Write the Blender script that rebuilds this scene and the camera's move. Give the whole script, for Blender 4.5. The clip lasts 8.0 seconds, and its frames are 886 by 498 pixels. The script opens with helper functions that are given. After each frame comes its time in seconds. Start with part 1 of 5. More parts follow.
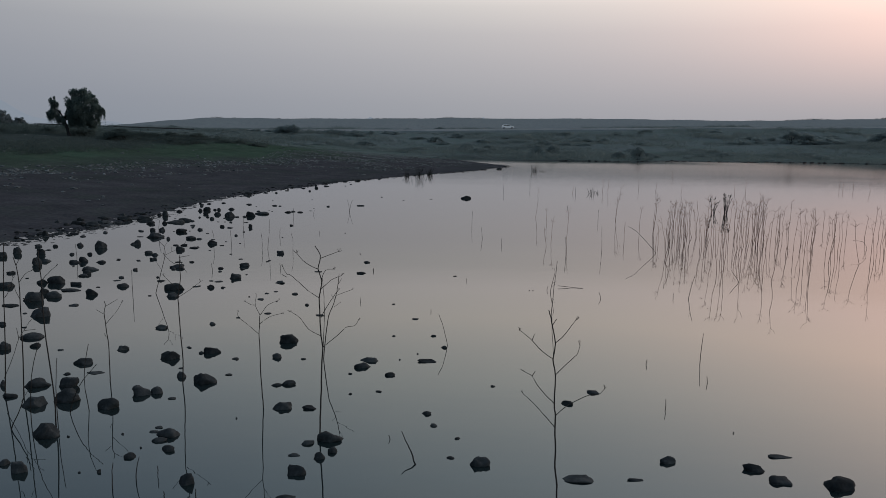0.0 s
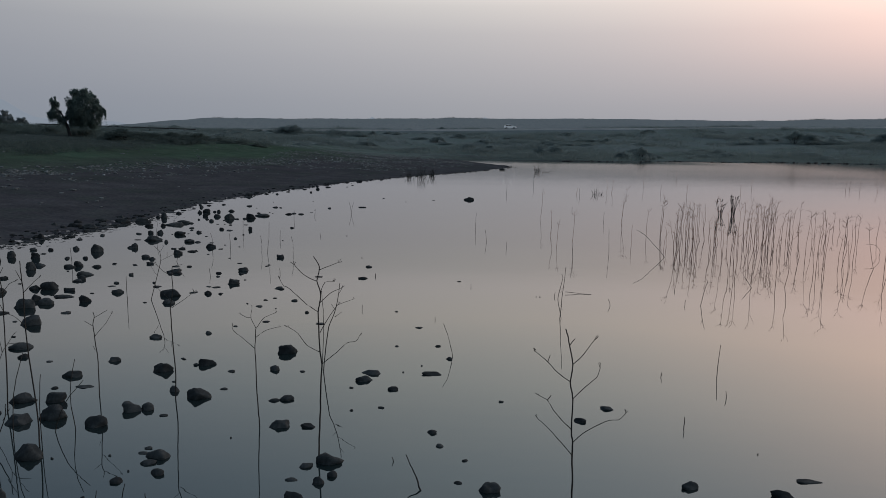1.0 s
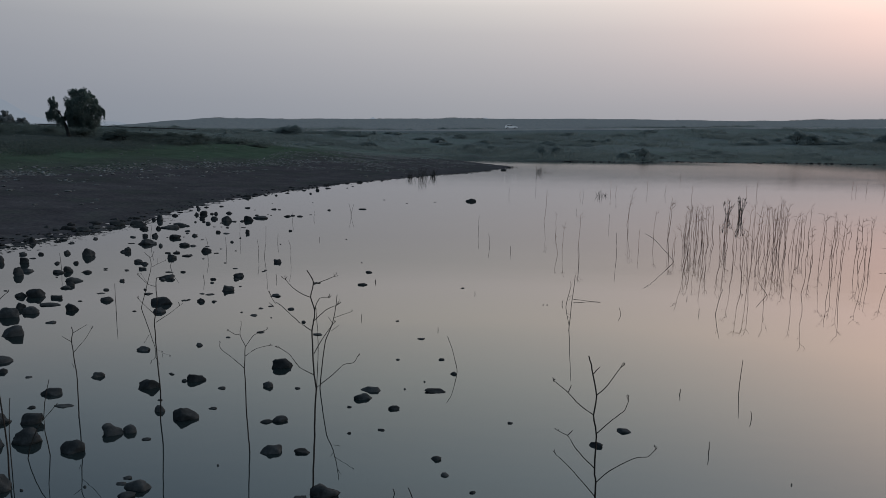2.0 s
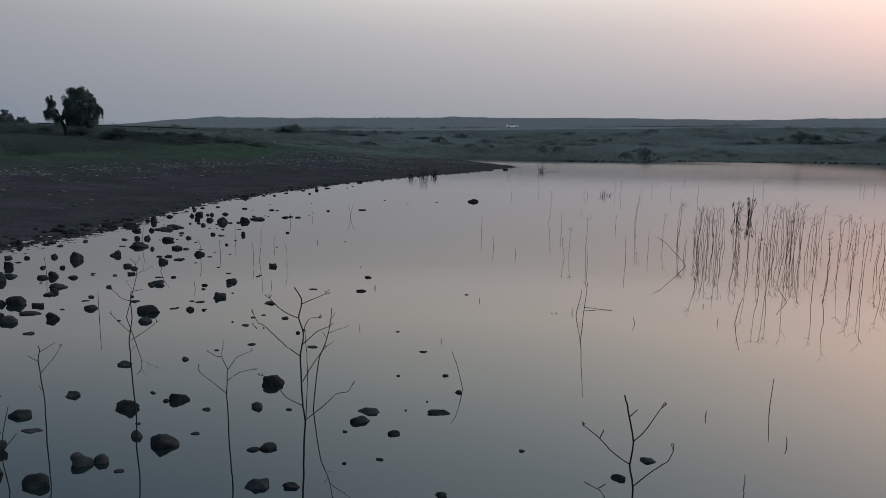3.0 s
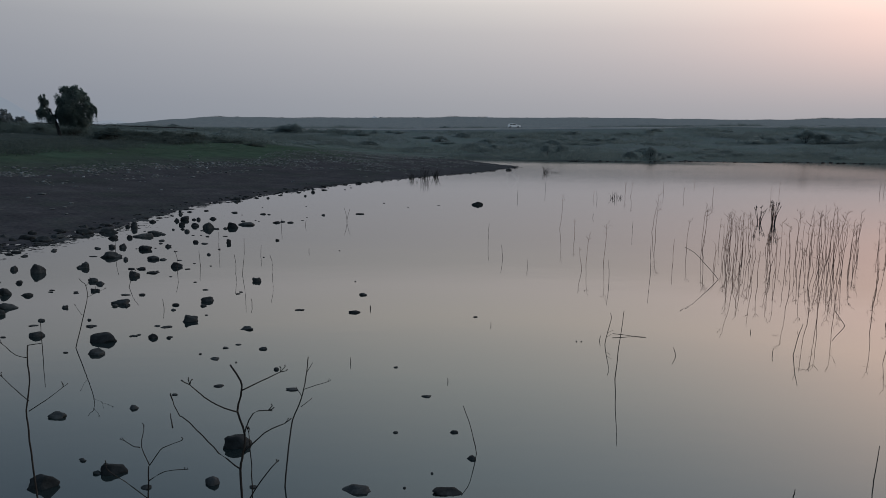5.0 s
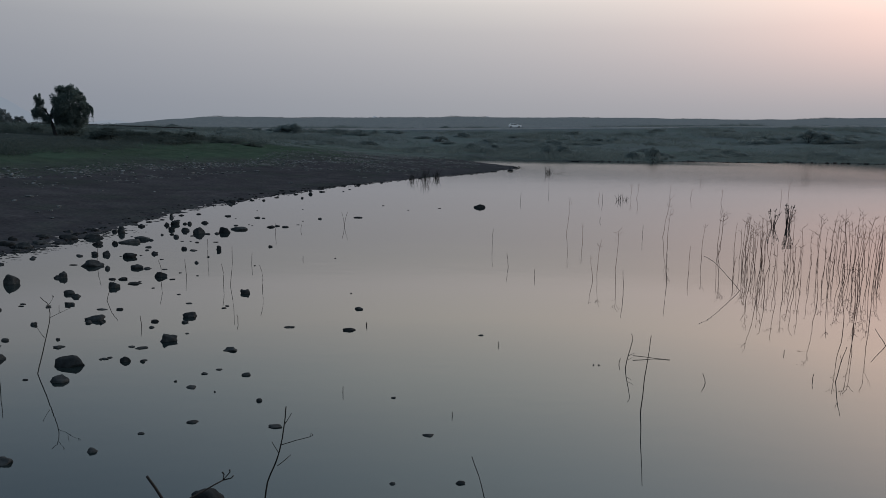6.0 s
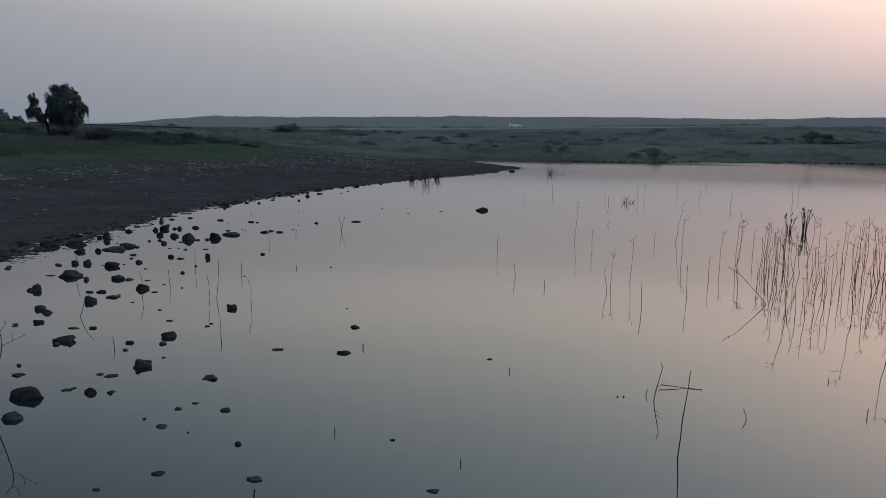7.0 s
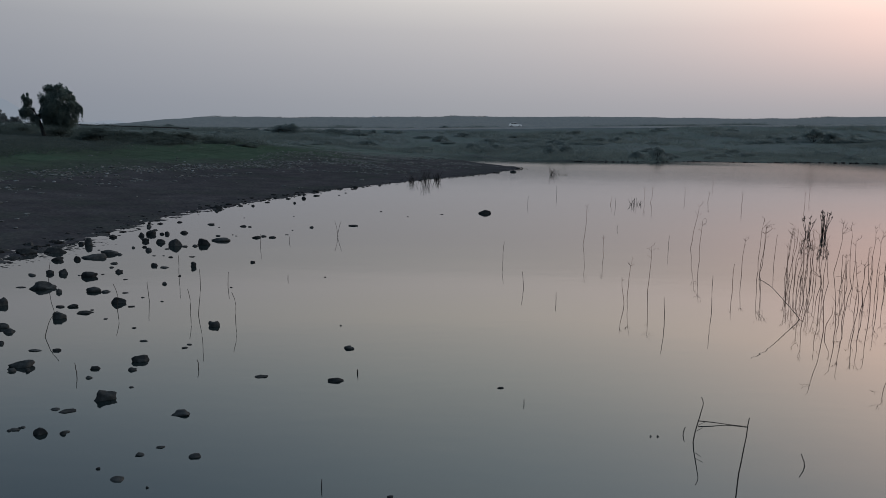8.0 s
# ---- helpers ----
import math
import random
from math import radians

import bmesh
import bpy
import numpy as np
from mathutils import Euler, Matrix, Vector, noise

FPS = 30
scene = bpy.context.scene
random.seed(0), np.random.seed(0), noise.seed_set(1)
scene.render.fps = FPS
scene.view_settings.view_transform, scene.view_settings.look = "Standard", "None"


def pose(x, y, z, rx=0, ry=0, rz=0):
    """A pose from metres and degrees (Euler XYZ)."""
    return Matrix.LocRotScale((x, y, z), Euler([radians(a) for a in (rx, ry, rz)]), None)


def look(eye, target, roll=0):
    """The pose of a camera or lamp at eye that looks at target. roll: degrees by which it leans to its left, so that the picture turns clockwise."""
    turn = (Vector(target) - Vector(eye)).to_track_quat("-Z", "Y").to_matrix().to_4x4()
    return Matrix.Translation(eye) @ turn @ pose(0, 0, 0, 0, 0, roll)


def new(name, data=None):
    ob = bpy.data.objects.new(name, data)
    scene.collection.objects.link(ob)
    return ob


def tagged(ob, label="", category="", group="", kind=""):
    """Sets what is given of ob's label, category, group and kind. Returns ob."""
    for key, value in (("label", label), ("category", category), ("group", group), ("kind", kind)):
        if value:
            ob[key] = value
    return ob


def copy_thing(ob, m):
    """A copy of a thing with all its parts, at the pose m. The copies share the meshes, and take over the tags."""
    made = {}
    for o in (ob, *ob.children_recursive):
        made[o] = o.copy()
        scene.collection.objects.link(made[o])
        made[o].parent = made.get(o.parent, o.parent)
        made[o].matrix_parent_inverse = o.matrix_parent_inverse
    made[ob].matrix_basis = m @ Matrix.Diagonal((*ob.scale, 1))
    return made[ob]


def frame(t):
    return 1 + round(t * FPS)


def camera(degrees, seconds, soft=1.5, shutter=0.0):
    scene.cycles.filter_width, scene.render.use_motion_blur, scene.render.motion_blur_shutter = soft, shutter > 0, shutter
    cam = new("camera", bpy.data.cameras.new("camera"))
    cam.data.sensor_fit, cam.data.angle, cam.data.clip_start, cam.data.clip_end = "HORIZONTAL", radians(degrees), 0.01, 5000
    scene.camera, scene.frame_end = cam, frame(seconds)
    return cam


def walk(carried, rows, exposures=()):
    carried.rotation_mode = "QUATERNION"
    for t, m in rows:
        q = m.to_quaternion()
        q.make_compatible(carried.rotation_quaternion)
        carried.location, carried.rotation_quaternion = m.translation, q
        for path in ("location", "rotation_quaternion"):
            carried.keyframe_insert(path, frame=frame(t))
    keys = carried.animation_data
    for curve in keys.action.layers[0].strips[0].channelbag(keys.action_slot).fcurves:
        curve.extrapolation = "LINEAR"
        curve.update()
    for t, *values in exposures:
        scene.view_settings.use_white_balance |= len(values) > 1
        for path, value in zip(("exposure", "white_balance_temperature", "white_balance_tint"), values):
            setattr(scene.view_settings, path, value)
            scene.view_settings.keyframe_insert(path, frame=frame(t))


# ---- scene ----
cam = camera(64.1, 8.0, soft=0.75)
PATH = [
    (0, (0.284, -2.379, 4.001), (0.28, -0.403, 3.693), 0.8),
    (0.5, (0.254, -2.114, 4.043), (0.247, -0.138, 3.734), 0.8),
    (1, (0.218, -1.806, 4.044), (0.209, 0.17, 3.736), 0.8),
    (1.5, (0.185, -1.443, 4.067), (0.175, 0.534, 3.76), 0.8),
    (3, (0.092, -0.07, 4.061), (0.079, 1.906, 3.751), 0.8),
    (3.5, (0.058, 0.492, 4.03), (0.044, 2.468, 3.721), 0.8),
    (4, (0.027, 1.097, 4.03), (0.012, 3.073, 3.721), 0.8),
    (4.5, (-0.005, 1.72, 4.031), (-0.02, 3.696, 3.721), 0.8),
    (6, (-0.099, 3.764, 4.073), (-0.115, 5.74, 3.762), 0.8),
    (6.5, (-0.149, 4.481, 4.117), (-0.164, 6.457, 3.805), 0.8),
    (7, (-0.207, 5.226, 4.13), (-0.222, 7.201, 3.818), 0.8),
    (7.5, (-0.262, 5.995, 4.127), (-0.277, 7.971, 3.815), 0.8),
    (8, (-0.304, 6.798, 4.121), (-0.318, 8.774, 3.809), 0.7),
]
walk(cam, [(t, look(eye, target, roll)) for t, eye, target, roll in PATH])

# ---- sky and light ----
SUN_AZ, SUN_EL = 60.0, 27.0
sun_dir = Vector((math.sin(radians(SUN_AZ)) * math.cos(radians(SUN_EL)), math.cos(radians(SUN_AZ)) * math.cos(radians(SUN_EL)), math.sin(radians(SUN_EL))))
world = bpy.data.worlds.new("dusk_sky")
scene.world = world
world.use_nodes = True
wt = world.node_tree
wt.nodes.clear()


def node(tree, kind, **inputs):
    n = tree.nodes.new(kind)
    for key, value in inputs.items():
        n.inputs[int(key[1:])].default_value = value
    return n


def maths(tree, op, a, b=0.0, clamp=False):
    n = tree.nodes.new("ShaderNodeMath")
    n.operation, n.use_clamp = op, clamp
    for k, v in ((0, a), (1, b)):
        if isinstance(v, (int, float)):
            n.inputs[k].default_value = v
        else:
            tree.links.new(v, n.inputs[k])
    return n.outputs[0]


def ramp(tree, fac, stops, interpolation="LINEAR"):
    n = tree.nodes.new("ShaderNodeValToRGB")
    n.color_ramp.interpolation = interpolation
    while len(n.color_ramp.elements) < len(stops):
        n.color_ramp.elements.new(0.5)
    for e, (p, c) in zip(n.color_ramp.elements, stops):
        e.position, e.color = p, (*c, 1)
    tree.links.new(fac, n.inputs[0])
    return n.outputs[0]


def mix(tree, kind, fac, a, b):
    n = tree.nodes.new("ShaderNodeMix")
    n.data_type, n.blend_type = "RGBA", kind
    for k, v in ((0, fac), (6, a), (7, b)):
        if isinstance(v, (int, float)):
            n.inputs[k].default_value = v
        elif isinstance(v, tuple):
            n.inputs[k].default_value = (*v, 1)
        else:
            tree.links.new(v, n.inputs[k])
    return n.outputs[2]


way = wt.nodes.new("ShaderNodeTexCoord").outputs["Generated"]
split = wt.nodes.new("ShaderNodeSeparateXYZ")
wt.links.new(way, split.inputs[0])
# hazy dusk: grey-blue over the horizon, cream higher up, cool overhead
height = maths(wt, "MULTIPLY", split.outputs[2], 1.0, True)
haze = ramp(wt, height, ((0.0, (0.300, 0.318, 0.352)), (0.047, (0.352, 0.357, 0.388)), (0.10, (0.435, 0.427, 0.448)), (0.14, (0.512, 0.494, 0.502)), (0.175, (0.635, 0.606, 0.590)),
                         (0.205, (0.86, 0.80, 0.77)), (0.25, (1.03, 0.96, 0.88)), (0.33, (0.98, 1.01, 0.97)), (0.45, (0.79, 0.93, 1.00)), (1.0, (0.52, 0.65, 0.80))))
# brighter towards the hidden sun
flat = maths(wt, "ADD", maths(wt, "MULTIPLY", split.outputs[0], math.sin(radians(SUN_AZ))), maths(wt, "MULTIPLY", split.outputs[1], math.cos(radians(SUN_AZ))))
slope = maths(wt, "ADD", maths(wt, "MULTIPLY", height, 1.45), 0.31)
side = maths(wt, "MAXIMUM", maths(wt, "ADD", maths(wt, "MULTIPLY", maths(wt, "SUBTRACT", flat, 0.5), slope), 1.0), 0.50)
# cooler away from it, pinker beside it
hue = ramp(wt, maths(wt, "MULTIPLY_ADD", flat, 0.5), ((0.45, (0.925, 1.0, 1.08)), (0.76, (1.0, 1.0, 1.0)), (0.95, (1.05, 0.985, 0.955))))
hue.node.inputs[0].links[0].from_node.inputs[2].default_value = 0.5
sky = mix(wt, "MULTIPLY", 1.0, haze, hue)
# deeper blue high up on the side away from the sun
deep = ramp(wt, maths(wt, "MULTIPLY_ADD", flat, 0.5), ((0.48, (0.79, 0.87, 0.97)), (0.70, (1.0, 1.0, 1.0))))
deep.node.inputs[0].links[0].from_node.inputs[2].default_value = 0.5
high = wt.nodes.new("ShaderNodeMapRange")
high.inputs[1].default_value, high.inputs[2].default_value = 0.17, 0.34
wt.links.new(height, high.inputs[0])
sky = mix(wt, "MULTIPLY", high.outputs[0], sky, deep)
sky_scaled = wt.nodes.new("ShaderNodeVectorMath")
sky_scaled.operation = "SCALE"
wt.links.new(sky, sky_scaled.inputs[0])
wt.links.new(side, sky_scaled.inputs["Scale"])
aim = wt.nodes.new("ShaderNodeVectorMath")
aim.operation = "DOT_PRODUCT"
wt.links.new(way, aim.inputs[0])
aim.inputs[1].default_value = sun_dir
glow = maths(wt, "POWER", maths(wt, "MAXIMUM", aim.outputs["Value"], 0.0), 9.0)
# the glow is a band: it fades into the grey haze low over the land and thins out overhead
lift = wt.nodes.new("ShaderNodeMapRange")
lift.interpolation_type = "SMOOTHSTEP"
lift.inputs[1].default_value, lift.inputs[2].default_value = 0.01, 0.14
wt.links.new(height, lift.inputs[0])
fade = wt.nodes.new("ShaderNodeMapRange")
fade.inputs[1].default_value, fade.inputs[2].default_value, fade.inputs[3].default_value, fade.inputs[4].default_value = 0.17, 0.42, 1.0, 0.3
wt.links.new(height, fade.inputs[0])
glow = maths(wt, "MULTIPLY", maths(wt, "MULTIPLY", glow, lift.outputs[0]), fade.outputs[0])
glow_colour = wt.nodes.new("ShaderNodeVectorMath")
glow_colour.operation = "SCALE"
glow_colour.inputs[0].default_value = (1.80, 0.73, 0.38)
wt.links.new(glow, glow_colour.inputs["Scale"])
total = wt.nodes.new("ShaderNodeVectorMath")
wt.links.new(sky_scaled.outputs[0], total.inputs[0])
wt.links.new(glow_colour.outputs[0], total.inputs[1])
back = wt.nodes.new("ShaderNodeBackground")
wt.links.new(total.outputs[0], back.inputs[0])
wt.links.new(back.outputs[0], wt.nodes.new("ShaderNodeOutputWorld").inputs[0])

sun_data = bpy.data.lights.new("sun", "SUN")
sun_data.energy, sun_data.angle, sun_data.color = 0.5, radians(20), (1.0, 0.87, 0.78)
sun = new("sun", sun_data)
sun.matrix_world = look((60, 60, 60), Vector((60, 60, 60)) - sun_dir)


# ---- materials ----
def material(name, stops, scale, rough, bump=0.0, fine=6.0, detail=6.0, specular=0.3, per_thing=0.0, space="Object", stretch=(1, 1, 1), thin=0.0, upward=0.0):
    """Two scales of noise over a ramp of colours, with a fine relief."""
    m = bpy.data.materials.new(name)
    m.use_nodes = True
    t = m.node_tree
    b = t.nodes["Principled BSDF"]
    where = t.nodes.new("ShaderNodeTexCoord").outputs[space] if space == "Object" else t.nodes.new("ShaderNodeNewGeometry").outputs["Position"]
    place = t.nodes.new("ShaderNodeMapping")
    place.inputs["Scale"].default_value = stretch
    t.links.new(where, place.inputs[0])
    coarse = node(t, "ShaderNodeTexNoise", _2=scale, _3=detail)
    grain = node(t, "ShaderNodeTexNoise", _2=scale * fine, _3=3.0)
    for n in (coarse, grain):
        t.links.new(place.outputs[0], n.inputs[0])
    both = maths(t, "ADD", maths(t, "MULTIPLY", coarse.outputs[0], 0.68), maths(t, "MULTIPLY", grain.outputs[0], 0.32))
    if per_thing:
        info = t.nodes.new("ShaderNodeObjectInfo").outputs["Random"]
        both = maths(t, "ADD", both, maths(t, "MULTIPLY", maths(t, "SUBTRACT", info, 0.5), per_thing))
    colour = ramp(t, both, stops)
    t.links.new(colour, b.inputs["Base Color"])
    b.inputs["Specular IOR Level"].default_value = specular
    t.links.new(maths(t, "ADD", maths(t, "MULTIPLY", grain.outputs[0], 0.25), rough - 0.12), b.inputs["Roughness"])
    if bump:
        r = node(t, "ShaderNodeBump", _0=0.8, _1=bump)
        t.links.new(both, r.inputs["Height"])
        t.links.new(r.outputs[0], b.inputs["Normal"])
    if upward:
        # dense small leaves catch the light of the sky as one soft mass
        face = t.nodes.new("ShaderNodeNewGeometry").outputs["Normal"]
        tilt = t.nodes.new("ShaderNodeVectorMath")
        t.links.new(face, tilt.inputs[0])
        tilt.inputs[1].default_value = (0, 0, upward)
        unit = t.nodes.new("ShaderNodeVectorMath")
        unit.operation = "NORMALIZE"
        t.links.new(tilt.outputs[0], unit.inputs[0])
        t.links.new(unit.outputs[0], b.inputs["Normal"])
    if thin:
        # leaves let light through
        glow_through = t.nodes.new("ShaderNodeBsdfTranslucent")
        t.links.new(colour, glow_through.inputs[0])
        blend = node(t, "ShaderNodeMixShader", _0=thin)
        t.links.new(b.outputs[0], blend.inputs[1])
        t.links.new(glow_through.outputs[0], blend.inputs[2])
        t.links.new(blend.outputs[0], t.nodes["Material Output"].inputs[0])
    return m


ROCK = material("dark_basalt", ((0.3, (0.0085, 0.0105, 0.0120)), (0.5, (0.0185, 0.0225, 0.0250)), (0.74, (0.044, 0.0500, 0.0530))), 7.0, 0.9, 0.03, per_thing=0.26, specular=0.10)
PALE_STONE = material("weathered_stone", ((0.3, (0.0224, 0.0286, 0.0316)), (0.46, (0.0673, 0.0806, 0.0867)), (0.64, (0.189, 0.216, 0.231))), 4.0, 0.8, 0.02, per_thing=0.35)
DRY_STEM = material("dry_stem", ((0.3, (0.0065, 0.0063, 0.0062)), (0.55, (0.014, 0.013, 0.0122)), (0.75, (0.029, 0.0265, 0.0245))), 9.0, 0.8, per_thing=0.2)
REED = material("dead_reed", ((0.3, (0.115, 0.062, 0.046)), (0.55, (0.235, 0.130, 0.098)), (0.75, (0.34, 0.20, 0.15))), 7.0, 0.8, per_thing=0.3)
BARK = material("grey_bark", ((0.3, (0.012, 0.014, 0.016)), (0.6, (0.026, 0.029, 0.031))), 3.0, 0.9, 0.03, specular=0.05)
LEAF = material("tree_leaf", ((0.3, (0.0646, 0.095, 0.0931)), (0.5, (0.0988, 0.139, 0.133)), (0.7, (0.137, 0.182, 0.171))), 1.2, 0.75, specular=0.02, thin=0.6, upward=0.9)
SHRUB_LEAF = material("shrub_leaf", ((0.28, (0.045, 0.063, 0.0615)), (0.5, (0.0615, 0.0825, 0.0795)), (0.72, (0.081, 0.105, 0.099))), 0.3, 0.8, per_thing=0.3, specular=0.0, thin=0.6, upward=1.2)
GRASS = material("bank_grass", ((0.3, (0.0355, 0.0617, 0.0449)), (0.5, (0.0505, 0.0823, 0.0598)), (0.72, (0.0692, 0.0972, 0.0729))), 0.15, 0.85, space="World", specular=0.0, thin=0.45)
# leaves across the lake: haze is put into these paler, greyer greens
HAZED_BUSH_LEAF = material("hazed_bush_leaf", ((0.25, (0.12, 0.162, 0.171)), (0.5, (0.153, 0.201, 0.208)), (0.75, (0.195, 0.245, 0.249))), 0.3, 0.8, per_thing=0.3, specular=0.0, thin=0.6, upward=1.2)
HAZED_SCRUB_LEAF = material("hazed_scrub_leaf", ((0.28, (0.0858, 0.117, 0.12)), (0.5, (0.112, 0.147, 0.148)), (0.72, (0.143, 0.179, 0.177))), 0.12, 0.8, specular=0.0, thin=0.6, upward=1.2)
# far tree crowns, lightened and blued in the colour to look hazy
FAR_LEAF = material("hazed_tree_leaf", ((0.28, (0.138, 0.17, 0.187)), (0.5, (0.179, 0.215, 0.23)), (0.72, (0.22, 0.257, 0.268))), 0.3, 0.85, specular=0.0, thin=0.6, upward=1.0)
ROAD = material("pale_road", ((0.3, (0.25, 0.256, 0.262)), (0.5, (0.312, 0.315, 0.318)), (0.7, (0.362, 0.362, 0.362))), 0.05, 0.9, space="World")
ROAD_BANK = material("road_bank", ((0.3, (0.085, 0.1062, 0.1105)), (0.5, (0.1071, 0.1292, 0.1326)), (0.7, (0.1275, 0.1496, 0.1513))), 0.15, 0.9, space="World", specular=0.0)
DARK_WALL = material("dark_wall", ((0.3, (0.012, 0.014, 0.016)), (0.7, (0.022, 0.024, 0.026))), 0.5, 0.9, space="World")
WHITE_PAINT = material("white_car_paint", ((0.3, (0.74, 0.75, 0.76)), (0.7, (0.82, 0.82, 0.82))), 2.0, 0.3, specular=0.5)
TYRE = material("rubber", ((0.3, (0.012, 0.012, 0.013)), (0.7, (0.025, 0.025, 0.026))), 5.0, 0.8)
STEEL = material("wheel_steel", ((0.3, (0.25, 0.25, 0.26)), (0.7, (0.4, 0.4, 0.41))), 5.0, 0.4)
CAR_GLASS = material("car_glass", ((0.3, (0.010, 0.012, 0.014)), (0.7, (0.016, 0.018, 0.02))), 2.0, 0.15, specular=0.5)
LAMP_GLASS = material("lamp_glass", ((0.3, (0.5, 0.5, 0.5)), (0.7, (0.6, 0.58, 0.55))), 2.0, 0.2, specular=0.5)


def ground_material():
    m = bpy.data.materials.new("bank_ground")
    m.use_nodes = True
    t = m.node_tree
    b = t.nodes["Principled BSDF"]
    b.inputs["Specular IOR Level"].default_value = 0.0
    where = t.nodes.new("ShaderNodeNewGeometry").outputs["Position"]
    shore = t.nodes.new("ShaderNodeAttribute")
    shore.attribute_name = "shore"
    wide = node(t, "ShaderNodeTexNoise", _2=0.07, _3=5.0)
    mid = node(t, "ShaderNodeTexNoise", _2=0.6, _3=6.0)
    fine = node(t, "ShaderNodeTexNoise", _2=5.0, _3=5.0)
    for n in (wide, mid, fine):
        t.links.new(where, n.inputs[0])
    both = maths(t, "ADD", maths(t, "MULTIPLY", mid.outputs[0], 0.55), maths(t, "MULTIPLY", fine.outputs[0], 0.45))
    mud = ramp(t, both, ((0.32, (0.0261, 0.0277, 0.0323)), (0.5, (0.0399, 0.0418, 0.0479)), (0.68, (0.0598, 0.0622, 0.0688))))
    turf = ramp(t, both, ((0.32, (0.0266, 0.0475, 0.0351)), (0.5, (0.038, 0.0636, 0.0475)), (0.7, (0.0532, 0.0788, 0.0598))))
    scrub = ramp(t, both, ((0.32, (0.0237, 0.0313, 0.0313)), (0.5, (0.0332, 0.0427, 0.0418)), (0.7, (0.0456, 0.056, 0.0541))))
    # far slope and hill: distance haze painted in as lighter, bluer ground
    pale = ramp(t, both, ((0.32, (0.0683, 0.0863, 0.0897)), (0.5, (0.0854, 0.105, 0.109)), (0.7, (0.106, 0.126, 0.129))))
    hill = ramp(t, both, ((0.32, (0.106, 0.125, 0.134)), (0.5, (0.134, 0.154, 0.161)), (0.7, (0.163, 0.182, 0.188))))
    edge = maths(t, "ADD", shore.outputs["Fac"], maths(t, "MULTIPLY", maths(t, "SUBTRACT", wide.outputs[0], 0.5), 30.0))
    edge = maths(t, "ADD", edge, maths(t, "MULTIPLY", maths(t, "SUBTRACT", mid.outputs[0], 0.5), 8.0))

    coords = t.nodes.new("ShaderNodeSeparateXYZ")
    t.links.new(where, coords.inputs[0])

    def step(v, a, c):
        r = t.nodes.new("ShaderNodeMapRange")
        r.inputs[1].default_value, r.inputs[2].default_value = a, c
        t.links.new(v, r.inputs[0])
        return r.outputs[0]

    # on the far side the scrub comes down to the water
    edge = maths(t, "ADD", edge, maths(t, "MULTIPLY", step(coords.outputs[1], 128.0, 140.0), 24.0))
    # worn and browner patches in the meadow, scrub paled for haze beyond it
    patch = node(t, "ShaderNodeTexNoise", _2=0.16, _3=5.0)
    t.links.new(where, patch.inputs[0])
    worn = maths(t, "MULTIPLY", step(patch.outputs[0], 0.36, 0.58), 0.85)
    worn = maths(t, "MULTIPLY", worn, maths(t, "SUBTRACT", 1.0, maths(t, "MULTIPLY", step(coords.outputs[0], -50.0, -24.0), 0.8)))
    turf = mix(t, "MIX", worn, turf, ramp(t, both, ((0.32, (0.019, 0.0256, 0.0218)), (0.7, (0.0361, 0.0437, 0.037)))))
    west = maths(t, "MAXIMUM", maths(t, "SUBTRACT", maths(t, "MULTIPLY", coords.outputs[0], -1.0), 15.0), 0.0)
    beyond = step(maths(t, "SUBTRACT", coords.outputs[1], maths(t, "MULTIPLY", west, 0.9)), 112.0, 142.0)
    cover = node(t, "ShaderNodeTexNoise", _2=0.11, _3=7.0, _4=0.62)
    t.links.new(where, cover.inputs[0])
    # past the meadow both ground covers carry the haze in their colour
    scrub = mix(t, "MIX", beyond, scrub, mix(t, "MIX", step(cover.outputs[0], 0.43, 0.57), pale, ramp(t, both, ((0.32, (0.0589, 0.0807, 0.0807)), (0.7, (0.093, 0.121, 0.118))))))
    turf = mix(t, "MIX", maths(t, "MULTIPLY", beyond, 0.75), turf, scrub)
    # algae and weed dried on the mud in blotches
    algae = maths(t, "MULTIPLY", step(maths(t, "ADD", maths(t, "MULTIPLY", patch.outputs[0], 0.6), maths(t, "MULTIPLY", mid.outputs[0], 0.4)), 0.47, 0.62), 0.6)
    mud = mix(t, "MIX", algae, mud, ramp(t, both, ((0.32, (0.0152, 0.0214, 0.0204)), (0.7, (0.0323, 0.0418, 0.0389)))))
    colour = mix(t, "MIX", step(edge, 19.0, 29.0), mud, turf)
    # scrub grows nearer to the water on the western side
    west_edge = maths(t, "ADD", edge, maths(t, "MULTIPLY", step(coords.outputs[0], -34.0, -46.0), 13.0))
    colour = mix(t, "MIX", step(west_edge, 44.0, 58.0), colour, scrub)
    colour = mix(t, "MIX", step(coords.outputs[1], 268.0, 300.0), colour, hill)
    t.links.new(colour, b.inputs["Base Color"])
    wet = step(maths(t, "ADD", shore.outputs["Fac"], maths(t, "MULTIPLY", mid.outputs[0], 2.0)), 0.6, 3.0)
    t.links.new(maths(t, "ADD", maths(t, "MULTIPLY", wet, 0.45), 0.45), b.inputs["Roughness"])
    r = node(t, "ShaderNodeBump", _0=0.7, _1=0.12)
    t.links.new(both, r.inputs["Height"])
    t.links.new(r.outputs[0], b.inputs["Normal"])
    return m


